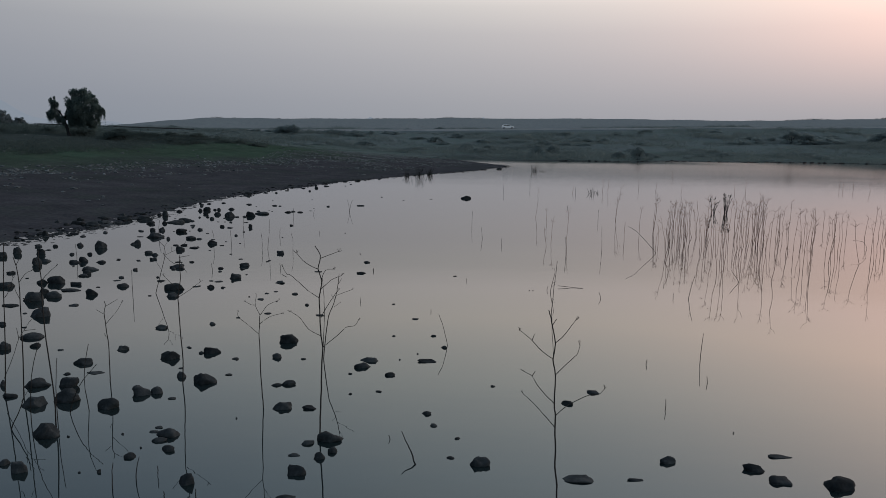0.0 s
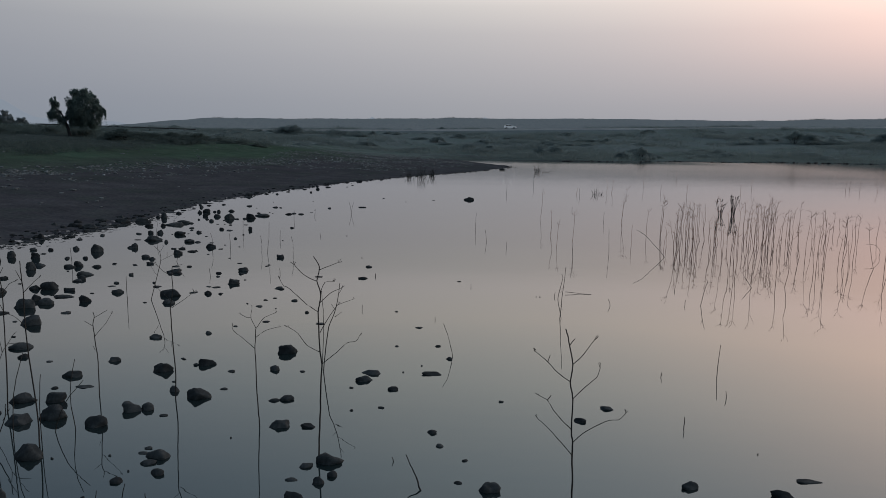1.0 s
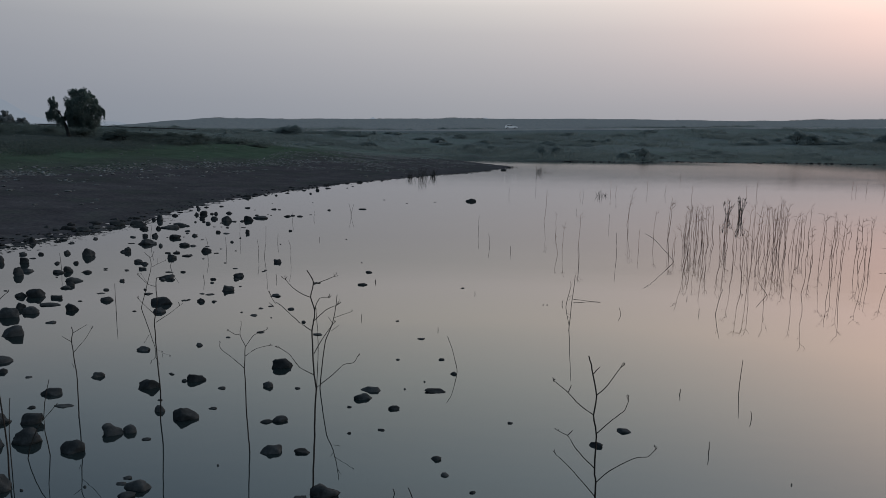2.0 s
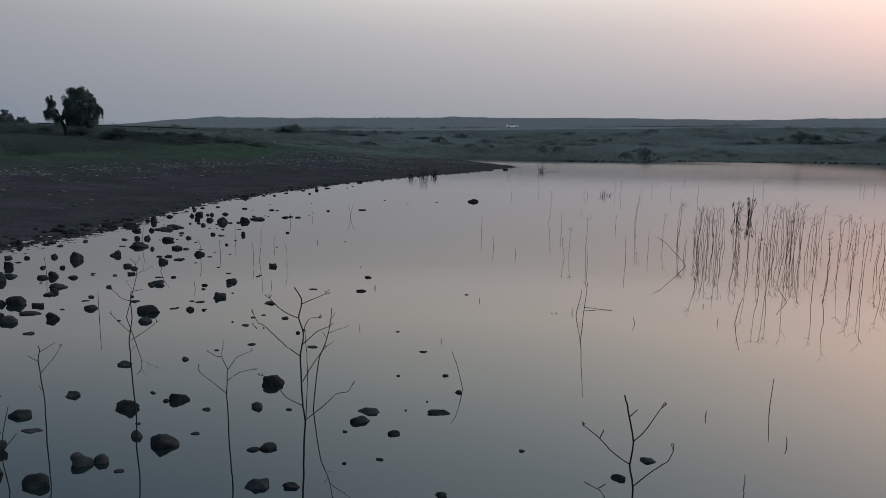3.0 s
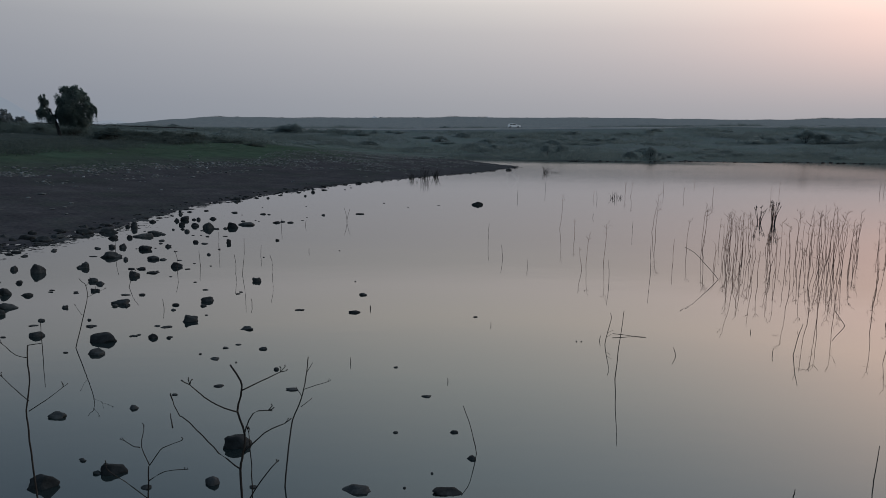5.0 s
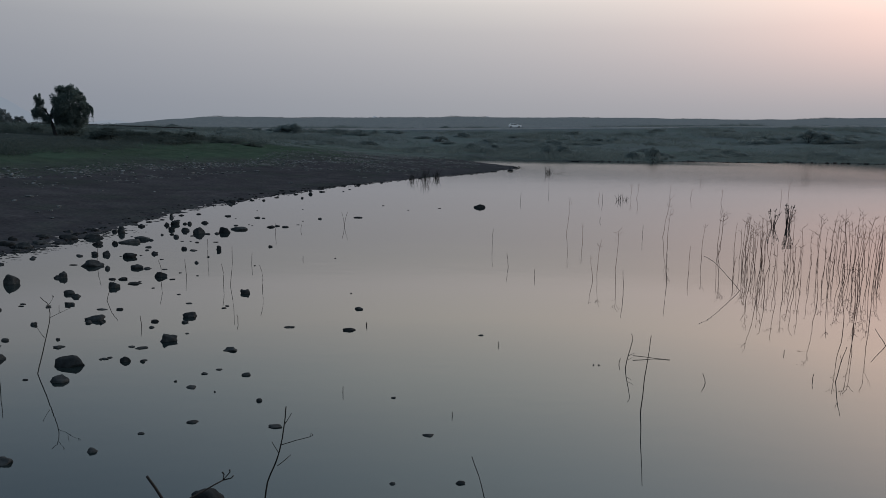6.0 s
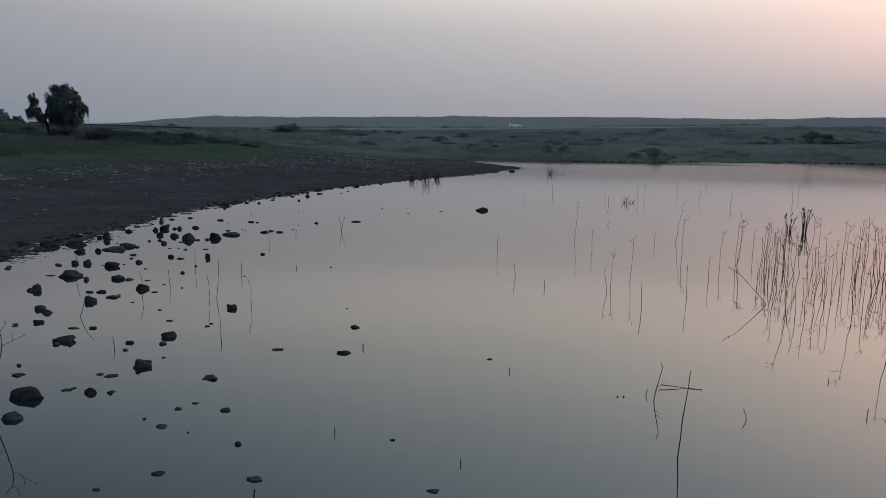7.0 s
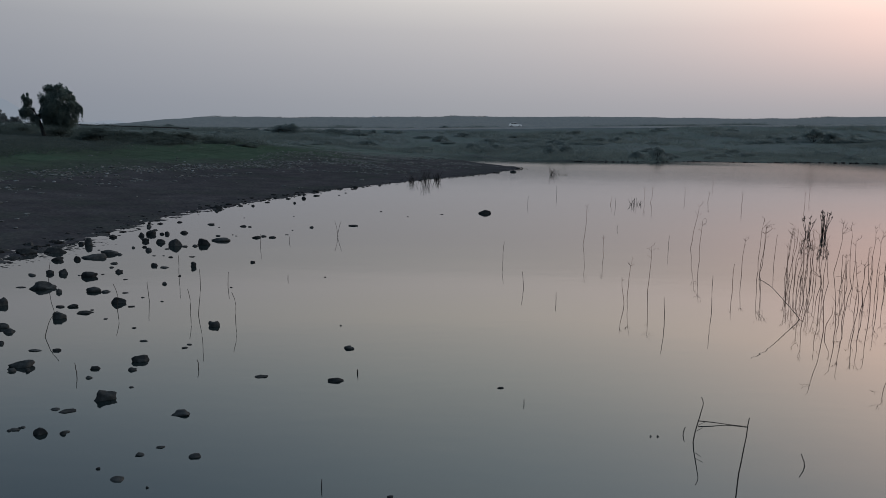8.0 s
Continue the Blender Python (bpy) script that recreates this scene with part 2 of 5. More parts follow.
def water_material():
    m = bpy.data.materials.new("still_water")
    m.use_nodes = True
    t = m.node_tree
    b = t.nodes["Principled BSDF"]
    b.inputs["IOR"].default_value = 1.65
    where = t.nodes.new("ShaderNodeNewGeometry").outputs["Position"]
    heights = []
    for scale, stretch, amount in ((2.2, (0.7, 1.4, 1), 0.5), (0.35, (0.4, 1.6, 1), 1.2)):
        place = t.nodes.new("ShaderNodeMapping")
        place.inputs["Scale"].default_value = stretch
        t.links.new(where, place.inputs[0])
        n = node(t, "ShaderNodeTexNoise", _2=scale, _3=2.0)
        t.links.new(place.outputs[0], n.inputs[0])
        heights.append(maths(t, "MULTIPLY", n.outputs[0], amount))
    r = node(t, "ShaderNodeBump", _0=1.0, _1=0.0023)
    sep = t.nodes.new("ShaderNodeSeparateXYZ")
    t.links.new(where, sep.inputs[0])
    lively = t.nodes.new("ShaderNodeMapRange")
    lively.inputs[1].default_value, lively.inputs[2].default_value, lively.inputs[3].default_value, lively.inputs[4].default_value = 12.0, 34.0, 0.8, 2.0
    t.links.new(sep.outputs[1], lively.inputs[0])
    t.links.new(maths(t, "MULTIPLY", maths(t, "ADD", *heights), lively.outputs[0]), r.inputs["Height"])
    t.links.new(r.outputs[0], b.inputs["Normal"])
    # calm near the stones, ruffled by the breeze on the open water farther out
    breeze = node(t, "ShaderNodeTexNoise", _2=0.05, _3=3.0)
    streak = t.nodes.new("ShaderNodeMapping")
    streak.inputs["Scale"].default_value = (0.35, 3.0, 1)
    t.links.new(where, streak.inputs[0])
    t.links.new(streak.outputs[0], breeze.inputs[0])
    reach = maths(t, "ADD", sep.outputs[1], maths(t, "MULTIPLY", maths(t, "SUBTRACT", breeze.outputs[0], 0.5), 45.0))
    spread = t.nodes.new("ShaderNodeMapRange")
    spread.inputs[1].default_value, spread.inputs[2].default_value, spread.inputs[3].default_value, spread.inputs[4].default_value = 30.0, 125.0, 0.015, 0.17
    t.links.new(reach, spread.inputs[0])
    # sheltered again under the far bank
    lee = t.nodes.new("ShaderNodeMapRange")
    lee.inputs[1].default_value, lee.inputs[2].default_value, lee.inputs[3].default_value, lee.inputs[4].default_value = 120.0, 136.0, 1.0, 0.15
    t.links.new(maths(t, "ADD", sep.outputs[1], maths(t, "MULTIPLY", maths(t, "SUBTRACT", breeze.outputs[0], 0.5), 30.0)), lee.inputs[0])
    open_east = t.nodes.new("ShaderNodeMapRange")
    open_east.inputs[1].default_value, open_east.inputs[2].default_value = 22.0, 58.0
    t.links.new(sep.outputs[0], open_east.inputs[0])
    east = t.nodes.new("ShaderNodeMapRange")
    east.inputs[1].default_value, east.inputs[2].default_value = 55.0, 80.0
    t.links.new(sep.outputs[0], east.inputs[0])
    lee_east = t.nodes.new("ShaderNodeMapRange")
    lee_east.inputs[1].default_value, lee_east.inputs[2].default_value, lee_east.inputs[3].default_value, lee_east.inputs[4].default_value = 75.0, 115.0, 1.0, 0.35
    t.links.new(maths(t, "ADD", sep.outputs[1], maths(t, "MULTIPLY", maths(t, "SUBTRACT", breeze.outputs[0], 0.5), 40.0)), lee_east.inputs[0])
    calm = t.nodes.new("ShaderNodeMix")
    t.links.new(east.outputs[0], calm.inputs[0])
    t.links.new(maths(t, "MAXIMUM", lee.outputs[0], open_east.outputs[0]), calm.inputs[2])
    t.links.new(lee_east.outputs[0], calm.inputs[3])
    t.links.new(maths(t, "MULTIPLY", spread.outputs[0], calm.outputs[0]), b.inputs["Roughness"])
    # murk: slow change of the silt in the water
    silt = node(t, "ShaderNodeTexNoise", _2=0.12, _3=3.0)
    t.links.new(where, silt.inputs[0])
    t.links.new(ramp(t, silt.outputs[0], ((0.35, (0.006, 0.0115, 0.0130)), (0.65, (0.011, 0.0172, 0.0188)))), b.inputs["Base Color"])
    return m


# ---- ground and water ----
LAKE = ((-16.0, 22.5), (-15.6, 26), (-14.8, 31), (-14.5, 36), (-14.4, 40.8), (-13.8, 45.5), (-12.4, 50.5), (-11.2, 55), (-9.7, 60), (-7.9, 64.5), (-5.1, 70.5), (-2.2, 76.8),
        (0.5, 81.8), (4.2, 89), (7.6, 98.5), (9.8, 105.4), (8.0, 114.5), (4.6, 126), (1.2, 145), (-1.4, 160), (-4.5, 171), (3.2, 173), (6.5, 158), (12.6, 140), (23, 137.5),
        (36, 140), (48, 145), (60, 144), (74, 148.5), (86, 147), (98, 142), (140, 128), (172, 80), (160, 10), (70, -46), (-10, -42), (-23, -8))


def smooth_loop(points, per=6):
    out = []
    n = len(points)
    for i in range(n):
        p = [np.array(points[(i + k) % n]) for k in (-1, 0, 1, 2)]
        for j in range(per):
            u = j / per
            out.append(0.5 * (2 * p[1] + (p[2] - p[0]) * u + (2 * p[0] - 5 * p[1] + 4 * p[2] - p[3]) * u * u + (3 * p[1] - p[0] - 3 * p[2] + p[3]) * u ** 3))
    return np.array(out)


LOOP = smooth_loop(LAKE)


def shore_distance(x, y):
    """Metres from the waterline, negative over the lake."""
    x, y = np.atleast_1d(np.asarray(x, float)), np.atleast_1d(np.asarray(y, float))
    best = np.full(x.shape, 1e9)
    inside = np.zeros(x.shape, bool)
    a, b = LOOP, np.roll(LOOP, -1, 0)
    for (ax, ay), (bx, by) in zip(a, b):
        dx, dy = bx - ax, by - ay
        u = np.clip(((x - ax) * dx + (y - ay) * dy) / (dx * dx + dy * dy + 1e-9), 0, 1)
        best = np.minimum(best, np.hypot(x - ax - u * dx, y - ay - u * dy))
        if dy != 0:
            inside ^= ((ay > y) != (by > y)) & (x < (bx - ax) * (y - ay) / dy + ax)
    return np.where(inside, -best, best)


def ease(v, a, b):
    u = np.clip((v - a) / (b - a), 0, 1)
    return u * u * (3 - 2 * u)


def waves(x, y, scale):
    return (np.sin(x * scale + 1.3 * np.sin(y * scale * 0.7)) + np.sin(y * scale * 1.3 + 1.7 * np.sin(x * scale * 0.6 + 2)) + np.sin((x + y) * scale * 2.1 + 1.1) * 0.5) / 2.5


def land(x, y, s=None):
    """Height of the ground."""
    x, y = np.atleast_1d(np.asarray(x, float)), np.atleast_1d(np.asarray(y, float))
    s = shore_distance(x, y) if s is None else s
    s = s + 0.35 * waves(x, y, 1.7) + 0.15 * waves(x, y, 5.0)
    z = np.interp(s, (-60, -8, 0, 20, 30, 42, 60, 90, 130, 200), (-3, -0.5, 0, 0.9, 1.7, 2.7, 3.5, 5.0, 6.0, 6.5))
    z = z + ease(y, 195, 260) * (1.9 * ease(x, -110, 10) + 1.8 * ease(x, 25, 110))
    z = z + (6.8 - 1.3 * ease(x, 30, 110) + 2.6 * ease(x, 150, 260)) * ease(y, 290, 395) * ease(x, -195, -125) * (1 - 0.7 * ease(y, 520, 1500))
    z = z + np.clip(s / 40, 0, 1) * (0.22 * waves(x, y, 0.16) + 0.10 * waves(x, y, 0.6)) + ease(y, 330, 390) * (0.4 * waves(x, y, 0.045) + 0.2 * waves(x, y, 0.19))
    z = z + np.exp(-((s + 0.2) / 1.0) ** 2) * 0.036 * (waves(x, y, 8.0) + 0.9 * waves(y + 3, x, 15.0)) * (y < 60)
    return z + np.clip(s, 0, 1) * 0.03 * waves(x, y, 3.1) + np.exp(-(s / 1.6) ** 2) * 0.045 * waves(x, y, 3.7)


def spaced(*runs):
    out = [runs[0][0]]
    for a, b, n in runs:
        out += list(np.linspace(a, b, n + 1)[1:])
    return np.array(out)


def build_ground():
    gx = spaced((-4000, -400, 10), (-400, -150, 42), (-150, -60, 45), (-60, -18, 84), (-18, -9, 70), (-9, 16, 50), (16, 150, 67), (150, 400, 42), (400, 4000, 10))
    gy = spaced((-3000, -60, 8), (-60, 10, 14), (10, 20, 18), (20, 50, 170), (50, 125, 130), (125, 300, 100), (300, 440, 50), (440, 1500, 20), (1500, 4500, 8))
    xx, yy = np.meshgrid(gx, gy)
    xx, yy = xx.ravel(), yy.ravel()
    s = shore_distance(xx, yy)
    zz = land(xx, yy, s)
    nx = len(gx)
    faces = [(j * nx + i, j * nx + i + 1, (j + 1) * nx + i + 1, (j + 1) * nx + i) for j in range(len(gy) - 1) for i in range(nx - 1)]
    me = bpy.data.meshes.new("ground")
    me.from_pydata(np.column_stack((xx, yy, zz)).tolist(), [], faces)
    me.attributes.new("shore", "FLOAT", "POINT").data.foreach_set("value", s.astype(np.float32))
    me.polygons.foreach_set("use_smooth", [True] * len(faces))
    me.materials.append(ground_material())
    return tagged(new("ground", me), "dark muddy bank rising to green scrub and hills", "ground", kind="structure")


build_ground()
me = bpy.data.meshes.new("water")
me.from_pydata([(-40, -60, 0), (200, -60, 0), (200, 190, 0), (-40, 190, 0)], [], [(0, 1, 2, 3)])
me.materials.append(water_material())
tagged(new("water", me), "still shallow lake water mirroring the dusk sky", "water", kind="structure")


# ---- builders ----
def part(name, bm, mat, parent=None, label=""):
    """One mesh object from a bmesh or from (points, faces), under a thing."""
    me = bpy.data.meshes.new(name)
    if isinstance(bm, tuple):
        me.from_pydata([tuple(p) for p in bm[0]], [], bm[1])
    else:
        bm.to_mesh(me)
        bm.free()
    me.materials.append(mat)
    ob = new(name, me)
    ob.parent = parent
    return tagged(ob, label)


def empty(name, place, turn=0.0, size=1.0):
    ob = new(name)
    ob.matrix_basis = pose(*place, 0, 0, turn) @ Matrix.Scale(size, 4)
    return ob


def tube(bm, points, radii, sides=6):
    """A tapered round sweep along points."""
    rings = []
    points = [Vector(p) for p in points]
    for i, p in enumerate(points):
        d = (points[min(i + 1, len(points) - 1)] - points[max(i - 1, 0)]).normalized()
        a = d.orthogonal().normalized()
        b = d.cross(a)
        rings.append([bm.verts.new(p + (a * math.cos(2 * math.pi * k / sides) + b * math.sin(2 * math.pi * k / sides)) * radii[i]) for k in range(sides)])
    for r0, r1 in zip(rings, rings[1:]):
        # pair each ring with the nearest start, so that the sweep does not twist
        k0 = min(range(sides), key=lambda k: (r1[k].co - r0[0].co).length)
        for k in range(sides):
            f = bm.faces.new((r0[k], r0[(k + 1) % sides], r1[(k0 + k + 1) % sides], r1[(k0 + k) % sides]))
            f.smooth = True
    bm.faces.new(rings[0][::-1])
    bm.faces.new(rings[-1])
    return bm


def bent(points, extra=2, wobble=0.0, rng=random):
    """Rounds the bends of a line and roughens it."""
    pts = [Vector(p) for p in points]
    if len(pts) < 3 and not wobble:
        return pts
    out = []
    for i in range(len(pts) - 1):
        p0, p1, p2, p3 = pts[max(i - 1, 0)], pts[i], pts[i + 1], pts[min(i + 2, len(pts) - 1)]
        for j in range(extra):
            u = j / extra
            q = 0.5 * (2 * p1 + (p2 - p0) * u + (2 * p0 - 5 * p1 + 4 * p2 - p3) * u * u + (3 * p1 - p0 - 3 * p2 + p3) * u ** 3)
            if wobble and (i or j):
                q += Vector((rng.uniform(-1, 1), rng.uniform(-1, 1), 0)) * wobble
            out.append(q)
    return out + [pts[-1]]


UNIT = {}


def unit_ball(level):
    if level not in UNIT:
        bm = bmesh.new()
        bmesh.ops.create_icosphere(bm, subdivisions=level, radius=1)
        UNIT[level] = (np.array([v.co[:] for v in bm.verts]), [tuple(v.index for v in f.verts) for f in bm.faces])
        bm.free()
    return UNIT[level]


def rock_shape(w, d, h, rng, level):
    """A worn, slightly faceted stone: a ball cut by random planes and roughened."""
    v, faces = unit_ball(level)
    v = v / ((np.abs(v) ** 2.4).sum(1) ** (1 / 2.4))[:, None]
    a = rng.uniform(0, 6.28)
    v = v @ np.array(((math.cos(a), math.sin(a), 0), (-math.sin(a), math.cos(a), 0), (0, 0, 1)))
    for _ in range(13):
        n = rng.normal(size=3)
        n[2] *= 0.8
        n /= np.linalg.norm(n)
        c = rng.uniform(0.62, 0.98)
        over = np.maximum(v @ n - c, 0)
        v -= np.outer(over, n)
    o = rng.uniform(0, 50, 3)
    bump = np.array([noise.noise(Vector(p * 1.5 + o)) * 0.26 + noise.noise(Vector(p * 4.5 + o)) * 0.09 for p in v])
    v *= (1 + bump)[:, None]
    v[:, :2] /= np.abs(v[:, :2]).max(0)
    v[:, 2] /= v[:, 2].max()
    turn = rng.uniform(-0.35, 0.35)
    v[:, 0] += v[:, 2] * turn * 0.4
    v = v * (w / 2 * 0.98, d / 2 * 0.95, h)
    return v, faces


rock_rng = np.random.default_rng(11)


def stone_thing(name, label, group, x, y, w, d, h, level, mat=None, z=0.0):
    v, faces = rock_shape(w, d, h, rock_rng, level)
    ob = part(name, (v, faces), mat or ROCK)
    ob.data.polygons.foreach_set("use_smooth", [True] * len(faces))
    ob.location = (x, y, z)
    return tagged(ob, label, "rock", group)


def boulder(x, y, w, d, h):
    if w > 0.7:
        label = "large dark basalt boulder half sunk at the water's edge"
    elif h < 0.06:
        label = "flat dark rock barely breaking the calm water"
    elif h > 0.6 * w:
        label = "upright dark rock standing in shallow water"
    else:
        label = "dark rounded basalt rock half sunk in shallow water"
    stone_thing("boulder", label, "rocks in the shallows", x, y, w, d, h, 3)


def cobble(x, y, w, d, h):
    label = "small flat dark stone awash in still water" if h < 0.05 else "small dark cobble poking out of still water"
    stone_thing("cobble", label, "cobbles in the shallows", x, y, w, d, max(h, 0.015), 2)


stem_rng = random.Random(5)


def stick(x, y, lean, h):
    r = 0.0066 + 0.00011 * math.hypot(x, y)
    pts = bent(((0, 0, -0.15), (0, 0, 0), (lean * 0.4, stem_rng.uniform(-0.1, 0.1) * h, h * 0.55), (lean, stem_rng.uniform(-0.2, 0.2) * h, h)), 3, 0.004, stem_rng)
    n = len(pts)
    ob = part("stick", tube(bmesh.new(), pts, [r * (1 - 0.5 * i / n) for i in range(n)], 5), DRY_STEM)
    ob.location = (x, y, 0)
    tagged(ob, "thin bare stick standing upright in still water" if h < 0.8 else "tall thin bare stem standing in still water", "stick", "sticks in the water")


def reed(x, y, h):
    thing = empty("reed", (x, y, 0))
    rng = stem_rng
    lean, dip = rng.gauss(0, 0.055) * h, rng.gauss(0, 0.06) * h
    r = 0.0066 + 0.00012 * y
    # a jointed stem that changes its way a little at each knot
    line, off = [(0, 0, -0.2), (0, 0, 0)], 0.0
    knots = max(3, int(h / 0.28))
    for k in range(1, knots + 1):
        u = k / knots
        off += rng.gauss(0, 0.026)
        line.append((lean * u + off, dip * u, h * u))
    pts = bent(line, 2, 0.004, rng)
    n = len(pts)
    part("stem", tube(bmesh.new(), pts, [r * (1 - 0.6 * i / n) for i in range(n)], 4), REED, thing)
    for _ in range(rng.choice((2, 3, 4, 4, 5, 6)) if h > 0.8 else rng.choice((0, 1, 2, 3))):
        at = rng.uniform(0.62, 1.0) ** 0.6
        p = pts[min(n - 1, int(at * n))]
        a = rng.choice((0, math.pi)) + rng.uniform(-1.0, 1.0)
        length = rng.uniform(0.10, 0.26) * min(h, 1.5)
        out = Vector((math.cos(a), math.sin(a), 0))
        q = p + (out * rng.uniform(0.5, 1.0) + Vector((0, 0, rng.uniform(0.3, 1.0)))) * length * 0.5
        e = q + (out * rng.uniform(-0.2, 0.9) + Vector((0, 0, rng.uniform(-0.3, 1.0)))) * length * 0.45
        shoot = tube(bmesh.new(), bent((p, q, e), 2, 0.008, rng), [r * v for v in (0.5, 0.45, 0.4, 0.34, 0.28)], 3)
        if rng.random() < 0.5:
            f = q + (Vector((-out.x, out.y, 0)) * rng.uniform(0.1, 0.6) + Vector((0, 0, rng.uniform(0.2, 0.9)))) * length * 0.3
            tube(shoot, (q, q.lerp(f, 0.5), f), (r * 0.36, r * 0.32, r * 0.28), 3)
        part("side_shoot", shoot, REED, thing)
    tagged(thing, "thin dead brown reed standing in still water" if h < 1.4 else "tall dead brown reed with bent tip in water", "reed", "stand of dead reeds")


def dry_plant(x, y, stem, branches):
    thing = empty("dry_weed", (x, y, 0))
    rng = stem_rng
    h = max(p[1] for p in stem)
    line = [(0, 0, -0.2)] + [(a, 0.02 * math.sin(3 * b), b) for a, b in stem]
    pts = bent(line, 3, 0.003, rng)
    n = len(pts)
    r = 0.0080 + 0.0010 * h
    part("stem", tube(bmesh.new(), pts, [r * (1 - 0.5 * i / n) for i in range(n)], 7), DRY_STEM, thing)
    for i, b in enumerate(branches):
        x0 = b[0][0]
        # a third number at the tip says how far the branch reaches away from the plane of the stem
        reach = b[-1][2] if len(b[-1]) == 3 else rng.uniform(-0.35, 0.35) * abs(b[-1][0] - x0)
        line = [(p[0], reach * k / (len(b) - 1), p[1]) for k, p in enumerate(b)]
        pts = bent(line, 3, 0.003, rng)
        n = len(pts)
        bm = tube(bmesh.new(), pts, [r * 0.46 * (1 - 0.45 * k / n) for k in range(n)], 5)
        if len(b) > 2:
            # a dry flower head: a short fork of twigs at the tip
            tip, d = pts[-1], (pts[-1] - pts[-2]).normalized()
            for k in range(rng.choice((2, 3))):
                side = Vector((rng.uniform(-1, 1), rng.uniform(-0.6, 0.6), rng.uniform(-0.2, 0.9)))
                q = tip + (d + side * 0.9).normalized() * rng.uniform(0.02, 0.05)
                tube(bm, (tip, q, q + Vector((rng.uniform(-0.015, 0.015), 0, 0.012))), (r * 0.3, r * 0.28, r * 0.42), 4)
        part("branch", bm, DRY_STEM, thing)
    tagged(thing, "tall bare dry weed with forked branches in water" if branches and h > 1 else "short bare dry twig leaning out of water", "dry plant", "dry weeds in the water")


def leaves(centres, radii, count, size, rng, droop=0.0):
    """Small leaf quads scattered in clumps."""
    pts, faces = [], []
    centres = np.array(centres)
    pick = rng.integers(0, len(centres), count)
    d = rng.normal(size=(count, 3))
    d /= np.linalg.norm(d, axis=1)[:, None]
    radial = rng.uniform(0.25, 1.0, count) ** 0.6
    c = centres[pick] + d * np.array(radii)[pick] * radial[:, None]
    if droop:
        c[:, 2] -= rng.exponential(droop, count)
    a = rng.normal(size=(count, 3))
    a /= np.linalg.norm(a, axis=1)[:, None]
    b = np.cross(a, rng.normal(size=(count, 3)))
    b /= np.linalg.norm(b, axis=1)[:, None]
    k = size * rng.uniform(0.6, 1.4, count)[:, None]
    quad = np.stack((c - a * k, c - b * k * 0.45, c + a * k, c + b * k * 0.45), 1).reshape(-1, 3)
    return quad, [tuple(range(4 * i, 4 * i + 4)) for i in range(count)]


def shrub_model(seed, tall, label, leaf):
    rng = np.random.default_rng(seed)
    thing = empty("shrub", (0, 0, -500))
    bm = bmesh.new()
    centres, radii = [], []
    for k in range(20):
        a, r = rng.uniform(0, 2 * math.pi), rng.uniform(0.05, 1.0) ** 0.7
        top = Vector((math.cos(a) * r, math.sin(a) * r, tall * (1.05 - 0.85 * r * r) * rng.uniform(0.3, 0.95)))
        if k % 2:
            tube(bm, (Vector((0, 0, -0.1)) + top * 0.1, top * 0.5 + Vector((0, 0, 0.05)), top), (0.03, 0.02, 0.01), 4)
        centres.append(top)
        radii.append((rng.uniform(0.22, 0.46), rng.uniform(0.22, 0.46), rng.uniform(0.14, 0.30)))
    part("woody_base", bm, BARK, thing)
    part("foliage", leaves(centres, radii, 1500, 0.08, rng), leaf, thing)
    return tagged(thing, label, "shrub", "shrubs on the banks")


# ---- far bank ----
place_rng = np.random.default_rng(3)
# same shrub shapes twice: far set with haze in its leaf colour, near set without
SHRUBS = [shrub_model(21, 1.0, "low green shrub on the scrubby far slope, coloured paler for haze", HAZED_BUSH_LEAF), shrub_model(22, 0.75, "broad low shrub among far scrub, coloured grey-green for haze", HAZED_BUSH_LEAF),
          shrub_model(23, 1.35, "taller dense shrub on the far slope, coloured grey-green for haze", HAZED_BUSH_LEAF), shrub_model(24, 0.9, "ragged bush with open top, coloured grey-green for haze", HAZED_BUSH_LEAF)]
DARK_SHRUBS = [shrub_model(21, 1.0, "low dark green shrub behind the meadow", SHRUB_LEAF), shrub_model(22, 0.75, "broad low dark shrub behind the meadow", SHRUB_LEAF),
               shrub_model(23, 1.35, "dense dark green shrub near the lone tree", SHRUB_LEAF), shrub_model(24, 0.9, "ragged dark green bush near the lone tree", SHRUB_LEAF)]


def plant_shrub(k, x, y, size, squash=1.0):
    x, y = float(x), float(y)
    z = float(land(x, y)[0]) - 0.05 * size
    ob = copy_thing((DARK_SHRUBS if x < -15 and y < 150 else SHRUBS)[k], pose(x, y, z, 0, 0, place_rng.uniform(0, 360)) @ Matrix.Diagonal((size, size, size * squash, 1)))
    return ob


